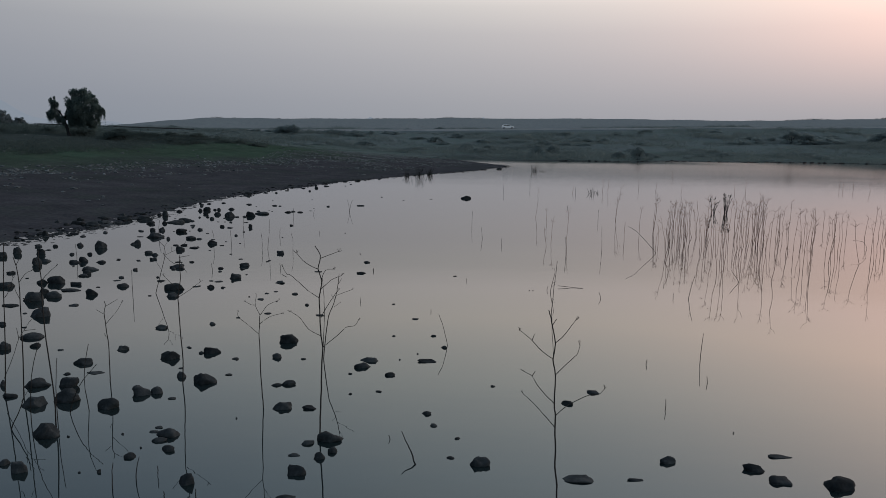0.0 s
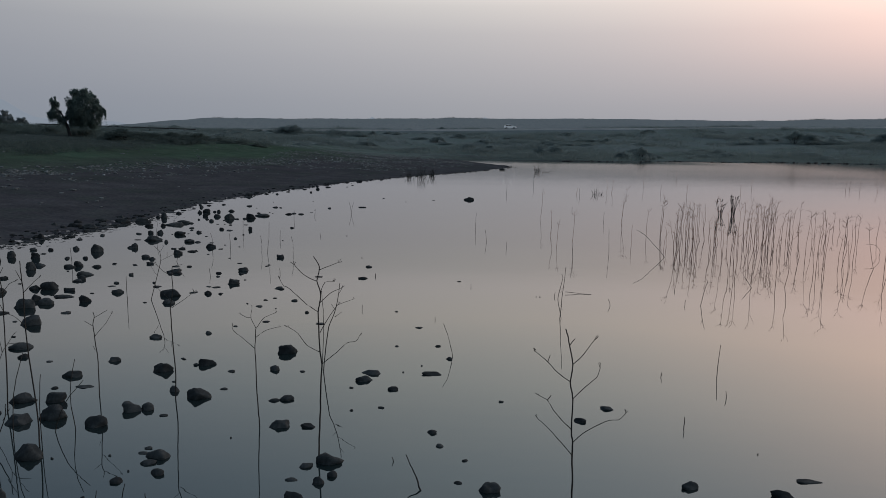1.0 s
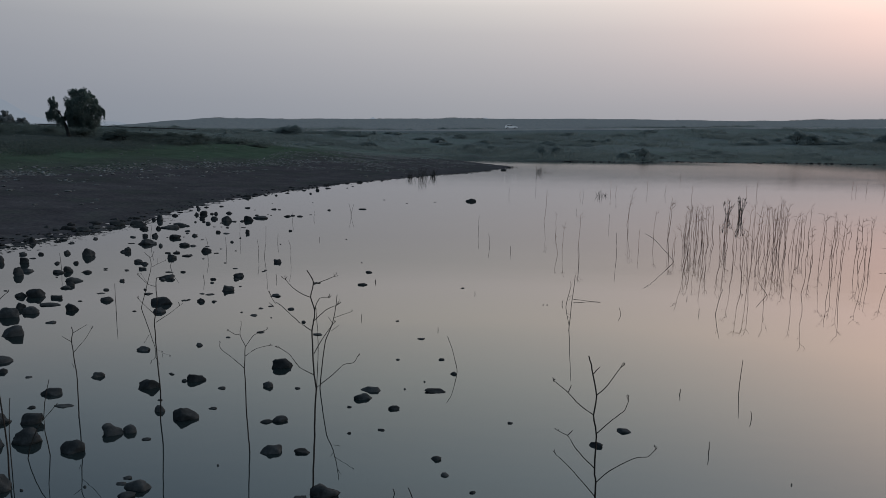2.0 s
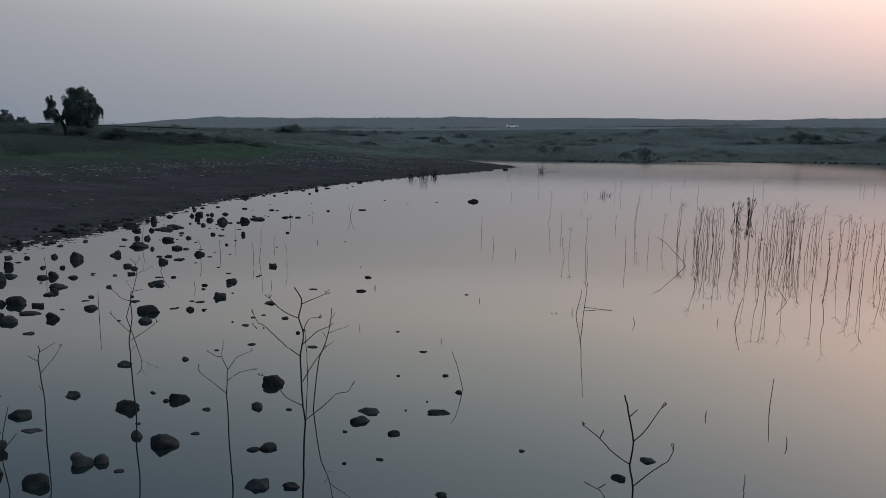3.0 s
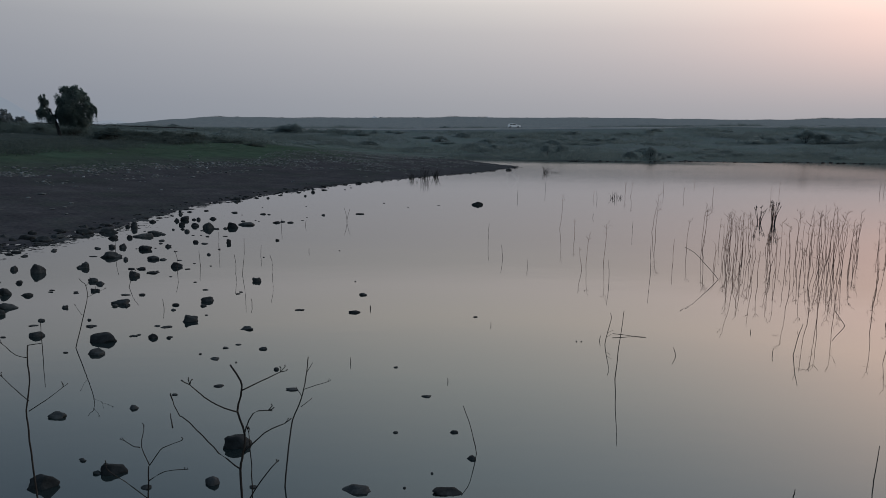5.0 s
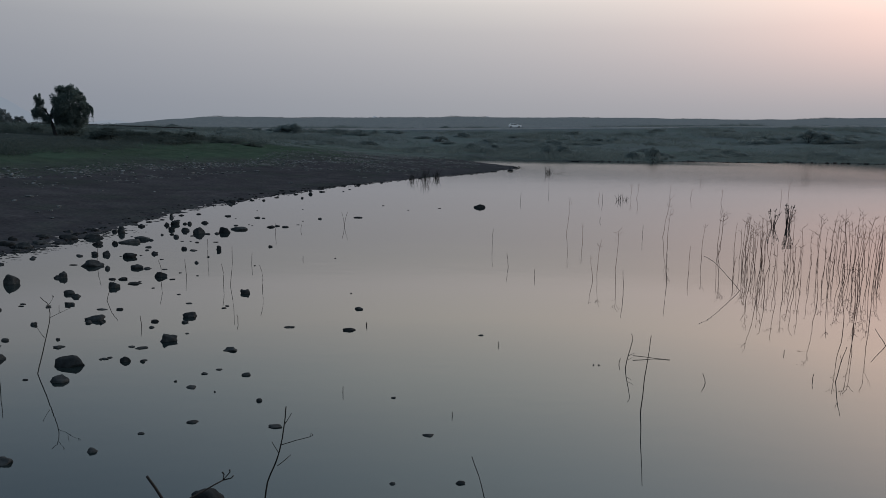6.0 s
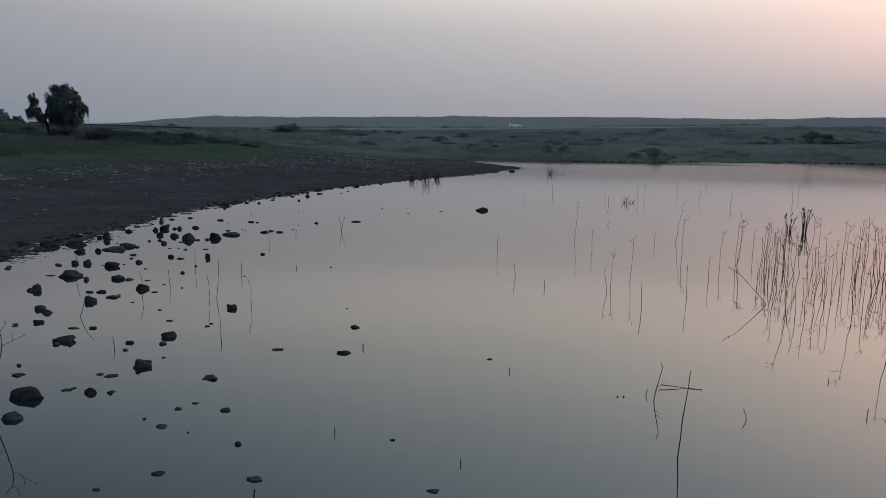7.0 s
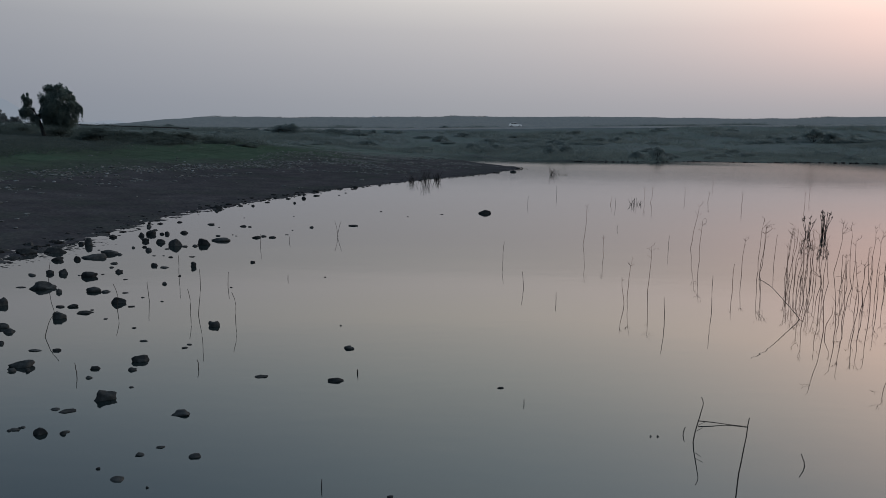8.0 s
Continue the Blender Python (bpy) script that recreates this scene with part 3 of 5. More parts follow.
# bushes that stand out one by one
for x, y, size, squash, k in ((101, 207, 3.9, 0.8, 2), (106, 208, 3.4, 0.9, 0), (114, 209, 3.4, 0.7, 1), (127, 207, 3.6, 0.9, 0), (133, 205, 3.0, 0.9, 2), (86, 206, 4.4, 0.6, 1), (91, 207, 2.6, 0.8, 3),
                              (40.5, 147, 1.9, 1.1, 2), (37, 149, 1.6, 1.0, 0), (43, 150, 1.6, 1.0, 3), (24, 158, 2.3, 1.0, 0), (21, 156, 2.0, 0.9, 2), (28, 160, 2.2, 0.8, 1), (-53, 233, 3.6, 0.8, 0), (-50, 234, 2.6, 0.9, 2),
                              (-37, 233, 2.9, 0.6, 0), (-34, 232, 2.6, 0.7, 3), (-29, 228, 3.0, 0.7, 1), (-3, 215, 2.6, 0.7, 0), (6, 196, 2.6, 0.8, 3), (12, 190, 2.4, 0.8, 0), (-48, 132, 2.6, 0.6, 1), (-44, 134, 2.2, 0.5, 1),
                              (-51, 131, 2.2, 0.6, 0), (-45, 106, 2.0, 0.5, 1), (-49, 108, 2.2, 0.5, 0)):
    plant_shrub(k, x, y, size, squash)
for k in range(18):
    plant_shrub(k % 4, -78 + 2.9 * k + place_rng.uniform(-1, 1) - (4 if 6 <= k <= 8 else 0), 103 + 0.25 * k + place_rng.uniform(-3, 5) + (9 if 6 <= k <= 8 else 0), place_rng.uniform(1.2, 2.3), place_rng.uniform(0.4, 0.6))
for k in range(17):
    plant_shrub(k % 4, -70 + 3.3 * k + place_rng.uniform(-1, 1), 243 + place_rng.uniform(-4, 1.5), place_rng.uniform(1.2, 2.2), place_rng.uniform(0.4, 0.6))
# and the scrub between them
planted = 0
tries_y = place_rng.uniform(100, 285, 3600)
tries_x = place_rng.uniform(-0.66, 0.66, 3600) * (tries_y + 10)
for x, y, s in zip(tries_x, tries_y, shore_distance(tries_x, tries_y)):
    if planted >= 140:
        break
    if s < 1.5 or (x < -52 and y < 160) or (x < 8 and y < 125 and s < 44) or (x < -5 and s < 40 and y < 175) or abs(y - 258) < 14:
        continue
    if s > 8 and place_rng.uniform() > 0.42 + 0.7 * float(waves(x, y, 0.05)):
        continue
    size = place_rng.uniform(0.6, 1.2) if s < 10 else place_rng.uniform(1.6, 3.4)
    plant_shrub(int(place_rng.integers(0, 4)), x, y, size, place_rng.uniform(0.26, 0.45))
    planted += 1
for ob in SHRUBS + DARK_SHRUBS:
    for o in (*ob.children_recursive, ob):
        bpy.data.objects.remove(o)


def build_grass():
    """Tufts over the green meadow and thin dry tussocks in the scrub."""
    rng = np.random.default_rng(8)
    n = 90000
    x, y = rng.uniform(-90, 30, n), rng.uniform(35, 190, n)
    s = shore_distance(x, y)
    keep = (s > 19 + 5 * waves(x, y, 0.3)) & (s < 75 - 40 * ease(-x, 33, 44)) & (np.abs(x) < 0.7 * (y + 6))
    x, y, s = x[keep], y[keep], s[keep]
    z = land(x, y, s)
    n = len(x)
    pts, faces = np.zeros((n, 9, 3)), []
    h = rng.uniform(0.04, 0.12, n) * np.where(s > 50, 1.5, 1.0)
    for k in range(3):
        a = rng.uniform(0, 2 * np.pi, n)
        w = rng.uniform(0.010, 0.026, n)
        dx, dy = np.cos(a) * w, np.sin(a) * w
        ox, oy = rng.uniform(-0.15, 0.15, n), rng.uniform(-0.15, 0.15, n)
        pts[:, 3 * k] = np.column_stack((x + ox - dx, y + oy - dy, z - 0.03))
        pts[:, 3 * k + 1] = np.column_stack((x + ox + dx, y + oy + dy, z - 0.03))
        pts[:, 3 * k + 2] = np.column_stack((x + ox + rng.normal(0, 0.2, n), y + oy + rng.normal(0, 0.2, n), z + h))
    faces = [(3 * i, 3 * i + 1, 3 * i + 2) for i in range(3 * n)]
    ob = part("grass", (pts.reshape(-1, 3), faces), GRASS)
    tagged(ob, "short green grass tufts over the lake bank", "grass", kind="stuff")


build_grass()


def build_scrub(seed, n, y0, y1, crest, mat, label):
    """Low scrub that runs together on the slopes and along the crest of the far hill."""
    rng = np.random.default_rng(seed)
    y = rng.uniform(y0, y1, n)
    x = rng.uniform(-0.68, 0.68, n) * (y + 8)
    s = shore_distance(x, y)
    thick = 0.42 + 0.75 * waves(x, y, 0.075) + 0.55 * waves(x, y, 0.24)
    inland = y - 0.9 * np.maximum(0, -x - 15)
    near_side = (x < 8) & (y < 175)
    edge = 36 + 5 * waves(x, y, 0.13) - 9 * ease(-x, 34, 44)
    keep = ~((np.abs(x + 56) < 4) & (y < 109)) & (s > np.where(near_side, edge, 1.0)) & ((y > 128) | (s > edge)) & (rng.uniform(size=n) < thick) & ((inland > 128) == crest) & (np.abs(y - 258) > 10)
    x, y = x[keep], y[keep]
    size = rng.uniform(0.4, 1.3, len(x)) * np.clip(0.7 + 0.6 * waves(x, y, 0.11), 0.4, 1.3) * np.where(y < 128, 0.9, 1.3)
    scrub_cloud(x, y, size, rng, mat, label)


def scrub_cloud(x, y, size, rng, mat, label, sink=0.12):
    z = land(x, y)
    n, per = len(x), 38
    c = np.repeat(np.column_stack((x, y, z + sink * size)), per, 0)
    k = np.repeat(size, per)
    d = rng.normal(size=(n * per, 3))
    d /= np.linalg.norm(d, axis=1)[:, None]
    c = c + d * (k * rng.uniform(0.4, 1.1, n * per))[:, None] * (1.4, 1.4, 0.8)
    a = rng.normal(size=(n * per, 3))
    a /= np.linalg.norm(a, axis=1)[:, None]
    b = np.cross(a, d)
    w = (0.05 + k * rng.uniform(0.06, 0.15, n * per))[:, None] * np.clip(np.repeat(y, per) / 200, 0.75, 1.0)[:, None]
    quad = np.stack((c - a * w, c - b * w * 0.6, c + a * w, c + b * w * 0.6), 1).reshape(-1, 3)
    ob = part("scrub", (quad, [tuple(range(4 * i, 4 * i + 4)) for i in range(n * per)]), mat)
    tagged(ob, label, "scrub", kind="stuff")


def crest_scrub():
    """A thin uneven line of bushes along the top of the far hill."""
    rng = np.random.default_rng(23)
    x = np.linspace(-178, 330, 1500) + rng.uniform(-1, 1, 1500)
    size = rng.uniform(0.4, 0.8, 1500) * np.clip(0.9 + 0.7 * waves(x, x, 0.08) + 0.5 * waves(x, x, 0.37), 0.35, 2.0)
    scrub_cloud(x, 395 + rng.uniform(-3, 3, 1500), size, rng, SHRUB_LEAF, "thin line of dark bushes along the far hilltop", -0.1)


crest_scrub()
build_scrub(19, 20000, 58, 200, False, SHRUB_LEAF, "low dark green scrub behind the meadow")
build_scrub(20, 42000, 128, 290, True, HAZED_SCRUB_LEAF, "low scrub over the far slopes, coloured pale grey-green for haze")


# ---- tree ----
def build_tree():
    rng = np.random.default_rng(17)
    tx, ty = -58.2, 108.6
    thing = empty("tree", (tx, ty, float(land(tx, ty)[0])), 0, 1.16)
    bm = bmesh.new()
    fork = Vector((-0.55, 0, 2.0))
    tube(bm, bent(((0.05, 0, -0.3), (0, 0, 0), (-0.18, 0.05, 0.9), fork), 3), [0.34, 0.27, 0.25, 0.23, 0.22, 0.21, 0.20, 0.19, 0.19, 0.19], 9)
    part("trunk", bm, BARK, thing)
    centres, radii = [], []

    def lobe(cx, cz, rx, rz, ry, count, r0):
        for _ in range(count):
            d = rng.normal(size=3)
            d /= np.linalg.norm(d)
            k = rng.uniform(0.15, 1.0) ** 0.5
            centres.append((cx + d[0] * rx * k, d[1] * ry * k, cz + d[2] * rz * k))
            radii.append((rng.uniform(0.6, 1.2) * r0, rng.uniform(0.6, 1.2) * r0, rng.uniform(0.6, 1.3) * r0))

    lobe(2.0, 3.9, 1.9, 2.0, 2.0, 64, 0.52)
    lobe(1.9, 3.8, 1.1, 1.5, 1.5, 24, 0.55)
    lobe(0.85, 4.8, 0.8, 1.2, 1.2, 26, 0.36)
    lobe(0.95, 5.8, 0.75, 0.3, 0.8, 8, 0.22)
    lobe(2.5, 5.7, 0.9, 0.6, 1.1, 15, 0.28)
    lobe(3.4, 4.9, 0.7, 0.6, 0.9, 10, 0.26)
    lobe(3.9, 3.5, 0.7, 1.2, 1.0, 16, 0.3)
    lobe(4.75, 3.6, 0.35, 0.5, 0.4, 5, 0.15)
    lobe(2.6, 2.1, 1.5, 0.6, 1.3, 30, 0.36)
    lobe(3.4, 1.9, 0.8, 0.5, 0.9, 12, 0.3)
    lobe(0.6, 3.0, 0.8, 1.0, 0.9, 18, 0.36)
    lobe(0.9, 2.0, 0.8, 0.5, 0.8, 12, 0.3)
    lobe(-1.75, 3.5, 0.6, 1.4, 0.9, 22, 0.28)
    lobe(-1.75, 4.7, 0.45, 0.45, 0.5, 7, 0.24)
    lobe(-2.35, 2.9, 0.35, 0.9, 0.5, 9, 0.2)
    lobe(-1.0, 2.2, 0.9, 0.5, 0.7, 14, 0.28)
    for k in range(0, len(centres), 9):
        c = fork.lerp(Vector(centres[k]), 0.72)
        bm = tube(bmesh.new(), bent((fork, fork.lerp(c, 0.45) + Vector((0, 0, 0.35)), c), 4), [0.085 - 0.0085 * i for i in range(9)], 6)
        part("limb", bm, BARK, thing)
    part("crown", leaves(centres, radii, 62000, 0.08, rng, 0.24), LEAF, thing, "dense dark green drooping foliage")
    tagged(thing, "lone broad dark green tree with drooping crown on bank", "tree")


build_tree()


def far_tree(x, y, w, h, seed, label):
    rng = np.random.default_rng(seed)
    thing = empty("tree", (x, y, float(land(x, y)[0])))
    part("trunk", tube(bmesh.new(), ((0, 0, -0.4), (0.1, 0, h * 0.3), (0, 0.1, h * 0.6)), (0.4, 0.3, 0.15), 7), BARK, thing)
    centres = []
    for _ in range(60):
        a, r = rng.uniform(0, 2 * math.pi), rng.uniform() ** 0.6
        centres.append((math.cos(a) * r * w * 0.45, math.sin(a) * r * w * 0.45, h * (0.16 + 0.74 * rng.uniform(0.1, 1.0) * math.sqrt(1 - 0.9 * r * r))))
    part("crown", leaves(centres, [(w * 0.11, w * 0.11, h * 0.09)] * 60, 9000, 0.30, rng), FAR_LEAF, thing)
    tagged(thing, label, "tree", "far trees")


far_tree(-249, 400, 10, 10.5, 31, "far hazy rounded dark tree beyond the bank")
far_tree(-257, 403, 9, 11, 32, "tall far hazy tree beyond the bank")
far_tree(-239.5, 401, 7, 7.5, 33, "small far hazy tree beyond the bank")


# ---- road, wall and car ----
def road_line(x):
    return 258 + 3.0 * math.sin(x * 0.012)


def road_height(x):
    return float(np.interp(x, (-330, -80, -18, 20, 40, 70, 105, 151, 420), (4.2, 6.25, 7.05, 7.8, 8.3, 8.85, 9.6, 10.4, 14.5)))


def build_road():
    pts, faces = [], []
    xs = [-330 + 4 * i for i in range(190)]
    for x in xs:
        z0 = road_height(x)
        for off, up in ((-10.0, -4.0), (-4.6, -0.55), (-4.3, -0.5), (-4.2, 0.0), (4.2, 0.0), (10.0, -3.5)):
            pts.append((x, road_line(x) + off, z0 + up))
    for i in range(len(xs) - 1):
        for k in range(5):
            faces.append((6 * i + k, 6 * i + 6 + k, 6 * i + 7 + k, 6 * i + 1 + k))
    ob = part("road", (pts, faces), ROAD)
    ob.data.materials.append(ROAD_BANK)
    ob.data.polygons.foreach_set("material_index", [1 if k in (0, 4) else 0 for i in range(len(xs) - 1) for k in range(5)])
    tagged(ob, "pale dusty road on a low bank along the far slope", "road", kind="structure")


build_road()


def build_wall():
    """A long low dark bund that meets the road."""
    bm = bmesh.new()
    line = [(-118 + i * 3.1, 205 + i * 1.1) for i in range(14)]
    rows = []
    for x, y in line:
        z = 6.75 - 0.02 * (x + 118)
        rows.append([bm.verts.new(p) for p in ((x, y - 0.3, z - 0.28), (x, y - 0.2, z + 0.05), (x, y + 0.2, z + 0.05), (x, y + 0.3, z - 0.28))])
    for a, b in zip(rows, rows[1:]):
        for k in range(4):
            bm.faces.new((a[k], b[k], b[(k + 1) % 4], a[(k + 1) % 4]))
    bm.faces.new(rows[0])
    bm.faces.new(rows[-1][::-1])
    thing = part("pipeline", bm, DARK_WALL)
    for i in range(0, 14, 3):
        x, y = line[i]
        z0 = float(land(x, y)[0])
        z1 = 6.3 - 0.02 * (x + 118)
        post = bmesh.new()
        tube(post, ((x, y, min(z0, z1) - 0.3), (x, y, z1)), (0.3, 0.3), 6)
        part("support", post, DARK_WALL, thing)
    tagged(thing, "long low dark pipeline on short supports beside road", "pipeline")


build_wall()


def build_car(x):
    y = road_line(x) - 1.8
    thing = empty("car", (x, y, road_height(x)), 0)
    prof = ((-2.15, 0.35), (-2.2, 0.8), (-2.05, 1.05), (-1.75, 1.42), (-0.9, 1.55), (0.1, 1.5), (0.95, 1.05), (1.9, 0.88), (2.2, 0.7), (2.2, 0.35))
    bm = bmesh.new()
    sides = []
    for sgn in (-1, 1):
        sides.append([bm.verts.new((px, sgn * (0.84 - 0.16 * max(0, pz - 0.95)), pz)) for px, pz in prof])
    bm.faces.new(sides[0])
    bm.faces.new(sides[1][::-1])
    for i in range(len(prof)):
        j = (i + 1) % len(prof)
        bm.faces.new((sides[0][j], sides[0][i], sides[1][i], sides[1][j]))
    bmesh.ops.bevel(bm, geom=bm.edges[:], offset=0.05, segments=2, affect="EDGES")
    body = part("body", bm, WHITE_PAINT, thing)
    for sgn in (-1, 1):
        for quad in (((-1.65, 1.05), (-0.75, 1.05), (-0.75, 1.43), (-1.45, 1.38)), ((-0.65, 1.05), (0.72, 1.05), (0.12, 1.42), (-0.65, 1.44))):
            w = bmesh.new()
            f = [w.verts.new((a, sgn * (0.845 - 0.16 * (b - 0.95)), b)) for a, b in quad]
            g = [w.verts.new((a, sgn * (0.80 - 0.16 * (b - 0.95)), b)) for a, b in quad]
            w.faces.new(f)
            w.faces.new(g[::-1])
            for k in range(4):
                w.faces.new((f[k], f[(k + 1) % 4], g[(k + 1) % 4], g[k]))
            part("side_window", w, CAR_GLASS, thing)
    screen = bmesh.new()
    quads = [[screen.verts.new((a + o, s * 0.68, b + o * 0.9)) for a, b, s in ((0.2, 1.49, -1), (0.93, 1.09, -1), (0.93, 1.09, 1), (0.2, 1.49, 1))] for o in (0.03, 0.0)]
    screen.faces.new(quads[0])
    screen.faces.new(quads[1][::-1])
    for k in range(4):
        screen.faces.new((quads[0][k], quads[0][(k + 1) % 4], quads[1][(k + 1) % 4], quads[1][k]))
    part("windscreen", screen, CAR_GLASS, thing)
    for wx in (-1.35, 1.35):
        for wy in (-0.78, 0.78):
            wheel = tube(bmesh.new(), ((wx, wy - 0.1, 0.32), (wx, wy + 0.1, 0.32)), (0.32, 0.32), 18)
            tyre = part("wheel", wheel, TYRE, thing)
            part("rim", tube(bmesh.new(), ((wx, wy - 0.11, 0.32), (wx, wy + 0.11, 0.32)), (0.19, 0.19), 14), STEEL, tyre)
    for wy in (-0.6, 0.6):
        lamp = bmesh.new()
        bmesh.ops.create_uvsphere(lamp, u_segments=8, v_segments=6, radius=0.12, matrix=Matrix.Translation((2.17, wy, 0.72)))
        part("headlight", lamp, LAMP_GLASS, thing)
    tagged(thing, "white hatchback car parked on the far road", "car")


build_car(22.6)


# ---- far hazy hills ----
def far_hills():
    m = bpy.data.materials.new("far_haze_glow")
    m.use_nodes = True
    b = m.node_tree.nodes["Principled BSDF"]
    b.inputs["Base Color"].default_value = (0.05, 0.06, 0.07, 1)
    # no lamp: the emission paints haze over the hills, near the sky's colour
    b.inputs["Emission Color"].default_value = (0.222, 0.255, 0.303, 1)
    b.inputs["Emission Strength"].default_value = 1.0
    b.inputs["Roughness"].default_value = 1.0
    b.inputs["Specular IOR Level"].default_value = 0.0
    pts, faces = [], []
    n = 90
    for i in range(n):
        x = -2900 + i * 34
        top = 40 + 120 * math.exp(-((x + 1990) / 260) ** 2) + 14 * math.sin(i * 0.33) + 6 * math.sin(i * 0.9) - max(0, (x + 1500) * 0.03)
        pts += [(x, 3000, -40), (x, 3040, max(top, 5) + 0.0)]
    for i in range(n - 1):
        faces.append((2 * i, 2 * i + 2, 2 * i + 3, 2 * i + 1))
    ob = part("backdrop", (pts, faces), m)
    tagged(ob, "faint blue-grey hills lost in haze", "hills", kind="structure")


far_hills()


def far_domes():
    # flat tree-top shapes that glow with the hills' haze colour
    for x, z, wide, tall in ((-317, 77, 19, 12), (154, 83, 17, 11)):
        bm = bmesh.new()
        rim = [bm.verts.new((x + wide * math.cos(a) * (1 + 0.08 * math.sin(5 * a)), 3000, z - 14 + (14 + tall) * math.sin(a) * (1 + 0.05 * math.sin(9 * a)))) for a in (math.pi * k / 16 for k in range(17))]
        back_rim = [bm.verts.new((v.co.x, 3010, v.co.z)) for v in rim]
        bm.faces.new(rim)
        bm.faces.new(back_rim[::-1])
        for k in range(17):
            bm.faces.new((rim[k], back_rim[k], back_rim[(k + 1) % 17], rim[(k + 1) % 17]))
        tagged(part("backdrop", bm, bpy.data.materials["far_haze_glow"]), "pale tree top lost in haze behind the hill", "hills", kind="structure")


far_domes()


# ---- stones on the bank ----
def stone_belt():
    """The belt of pale stones above the mud, and the loose stones around it."""
    rng = np.random.default_rng(14)
    v0, f0 = unit_ball(1)
    pts, faces = [], []
    n = 80000
    many_y, many_x = rng.uniform(34, 150, n), rng.uniform(-62, 12, n)
    many_s = shore_distance(many_x, many_y)
    many_z = land(many_x, many_y, many_s)
    made = 0
    for x, y, s, z in zip(many_x, many_y, many_s, many_z):
        if made >= 9500:
            break
        # the belt follows the old waterline
        wish = 2.2 * math.exp(-((s - 20.5) / 2.2) ** 2) + 0.6 * math.exp(-((s - 13.5) / 0.9) ** 2) * (x > -40) + 0.5 * (s > 5) * (s < 45) * (x > -24) * (y > 80) + 0.02 * (s > 2)
        if s < 0.5 or abs(x) > 0.68 * (y + 5) or rng.uniform() > wish * (0.45 + 0.75 * float(waves(x, y, 0.5))):
            continue
        k = min(rng.lognormal(-2.5, 0.5), 0.2)
        v = v0 * (1 + rng.normal(0, 0.14, len(v0)))[:, None] * (k * 1.25, k * rng.uniform(0.6, 1.2), k * rng.uniform(0.25, 0.5))
        a = rng.uniform(0, 6.28)
        v = v @ np.array(((math.cos(a), math.sin(a), 0), (-math.sin(a), math.cos(a), 0), (0, 0, 1)))
        v += (x, y, z + k * 0.1)
        o = len(pts)
        pts += v.tolist()
        faces += [tuple(o + j for j in f) for f in f0]
        made += 1
    ob = part("stone_belt", (pts, faces), PALE_STONE)
    tagged(ob, "belt of loose pale stones along the old waterline", "stones", kind="stuff")


stone_belt()
bank_rng = np.random.default_rng(29)
spots = []
tries_y, tries_x = bank_rng.uniform(38, 120, 3000), bank_rng.uniform(-50, 6, 3000)
for x, y, s in zip(tries_x, tries_y, shore_distance(tries_x, tries_y)):
    if len(spots) < 90 and 12 < s < 25 and abs(x) < 0.66 * (y + 4) and bank_rng.uniform() < math.exp(-((s - 20) / 4) ** 2):
        spots.append((float(x), float(y)))
for x, y in spots:
    w = bank_rng.uniform(0.16, 0.36)
    stone_thing("stone", "pale weathered stone lying on the dark mud bank", "stones on the bank", x, y, w, w * 0.8, w * bank_rng.uniform(0.2, 0.36), 2, PALE_STONE, float(land(x, y)[0]))


def shore_rubble():
    """Small dark stones and clods along the wet edge."""
    rng = np.random.default_rng(41)
    v0, f0 = unit_ball(1)
    pts, faces = [], []
    made = 0
    n = 3200
    fars = rng.uniform(size=n) < 0.14
    at = np.where(fars, rng.integers(144, 185, n), rng.integers(0, 95, n))
    spot = LOOP[at] + (LOOP[(at + 1) % len(LOOP)] - LOOP[at]) * rng.uniform(size=(n, 1)) + rng.normal(0, 0.8, (n, 2))
    dist = shore_distance(spot[:, 0], spot[:, 1])
    high = land(spot[:, 0], spot[:, 1], dist)
    for (x, y), s, z, far in zip(spot, dist, high, fars):
        if made >= 1500:
            break
        if s < -0.9 or s > 1.6 or (not far and rng.uniform() > 0.3):
            continue
        k = rng.lognormal(-2.6, 0.55) * (1.25 if far else 0.62)
        v = v0 * (1 + rng.normal(0, 0.15, len(v0)))[:, None] * (k * 1.3, k, k * 0.6)
        v += (x, y, max(z, -0.02) + k * 0.1)
        o = len(pts)
        pts += v.tolist()
        faces += [tuple(o + j for j in f) for f in f0]
        made += 1
    ob = part("shore_rubble", (pts, faces), ROCK)
    tagged(ob, "small wet dark stones and clods at the waterline", "rubble", kind="stuff")


shore_rubble()


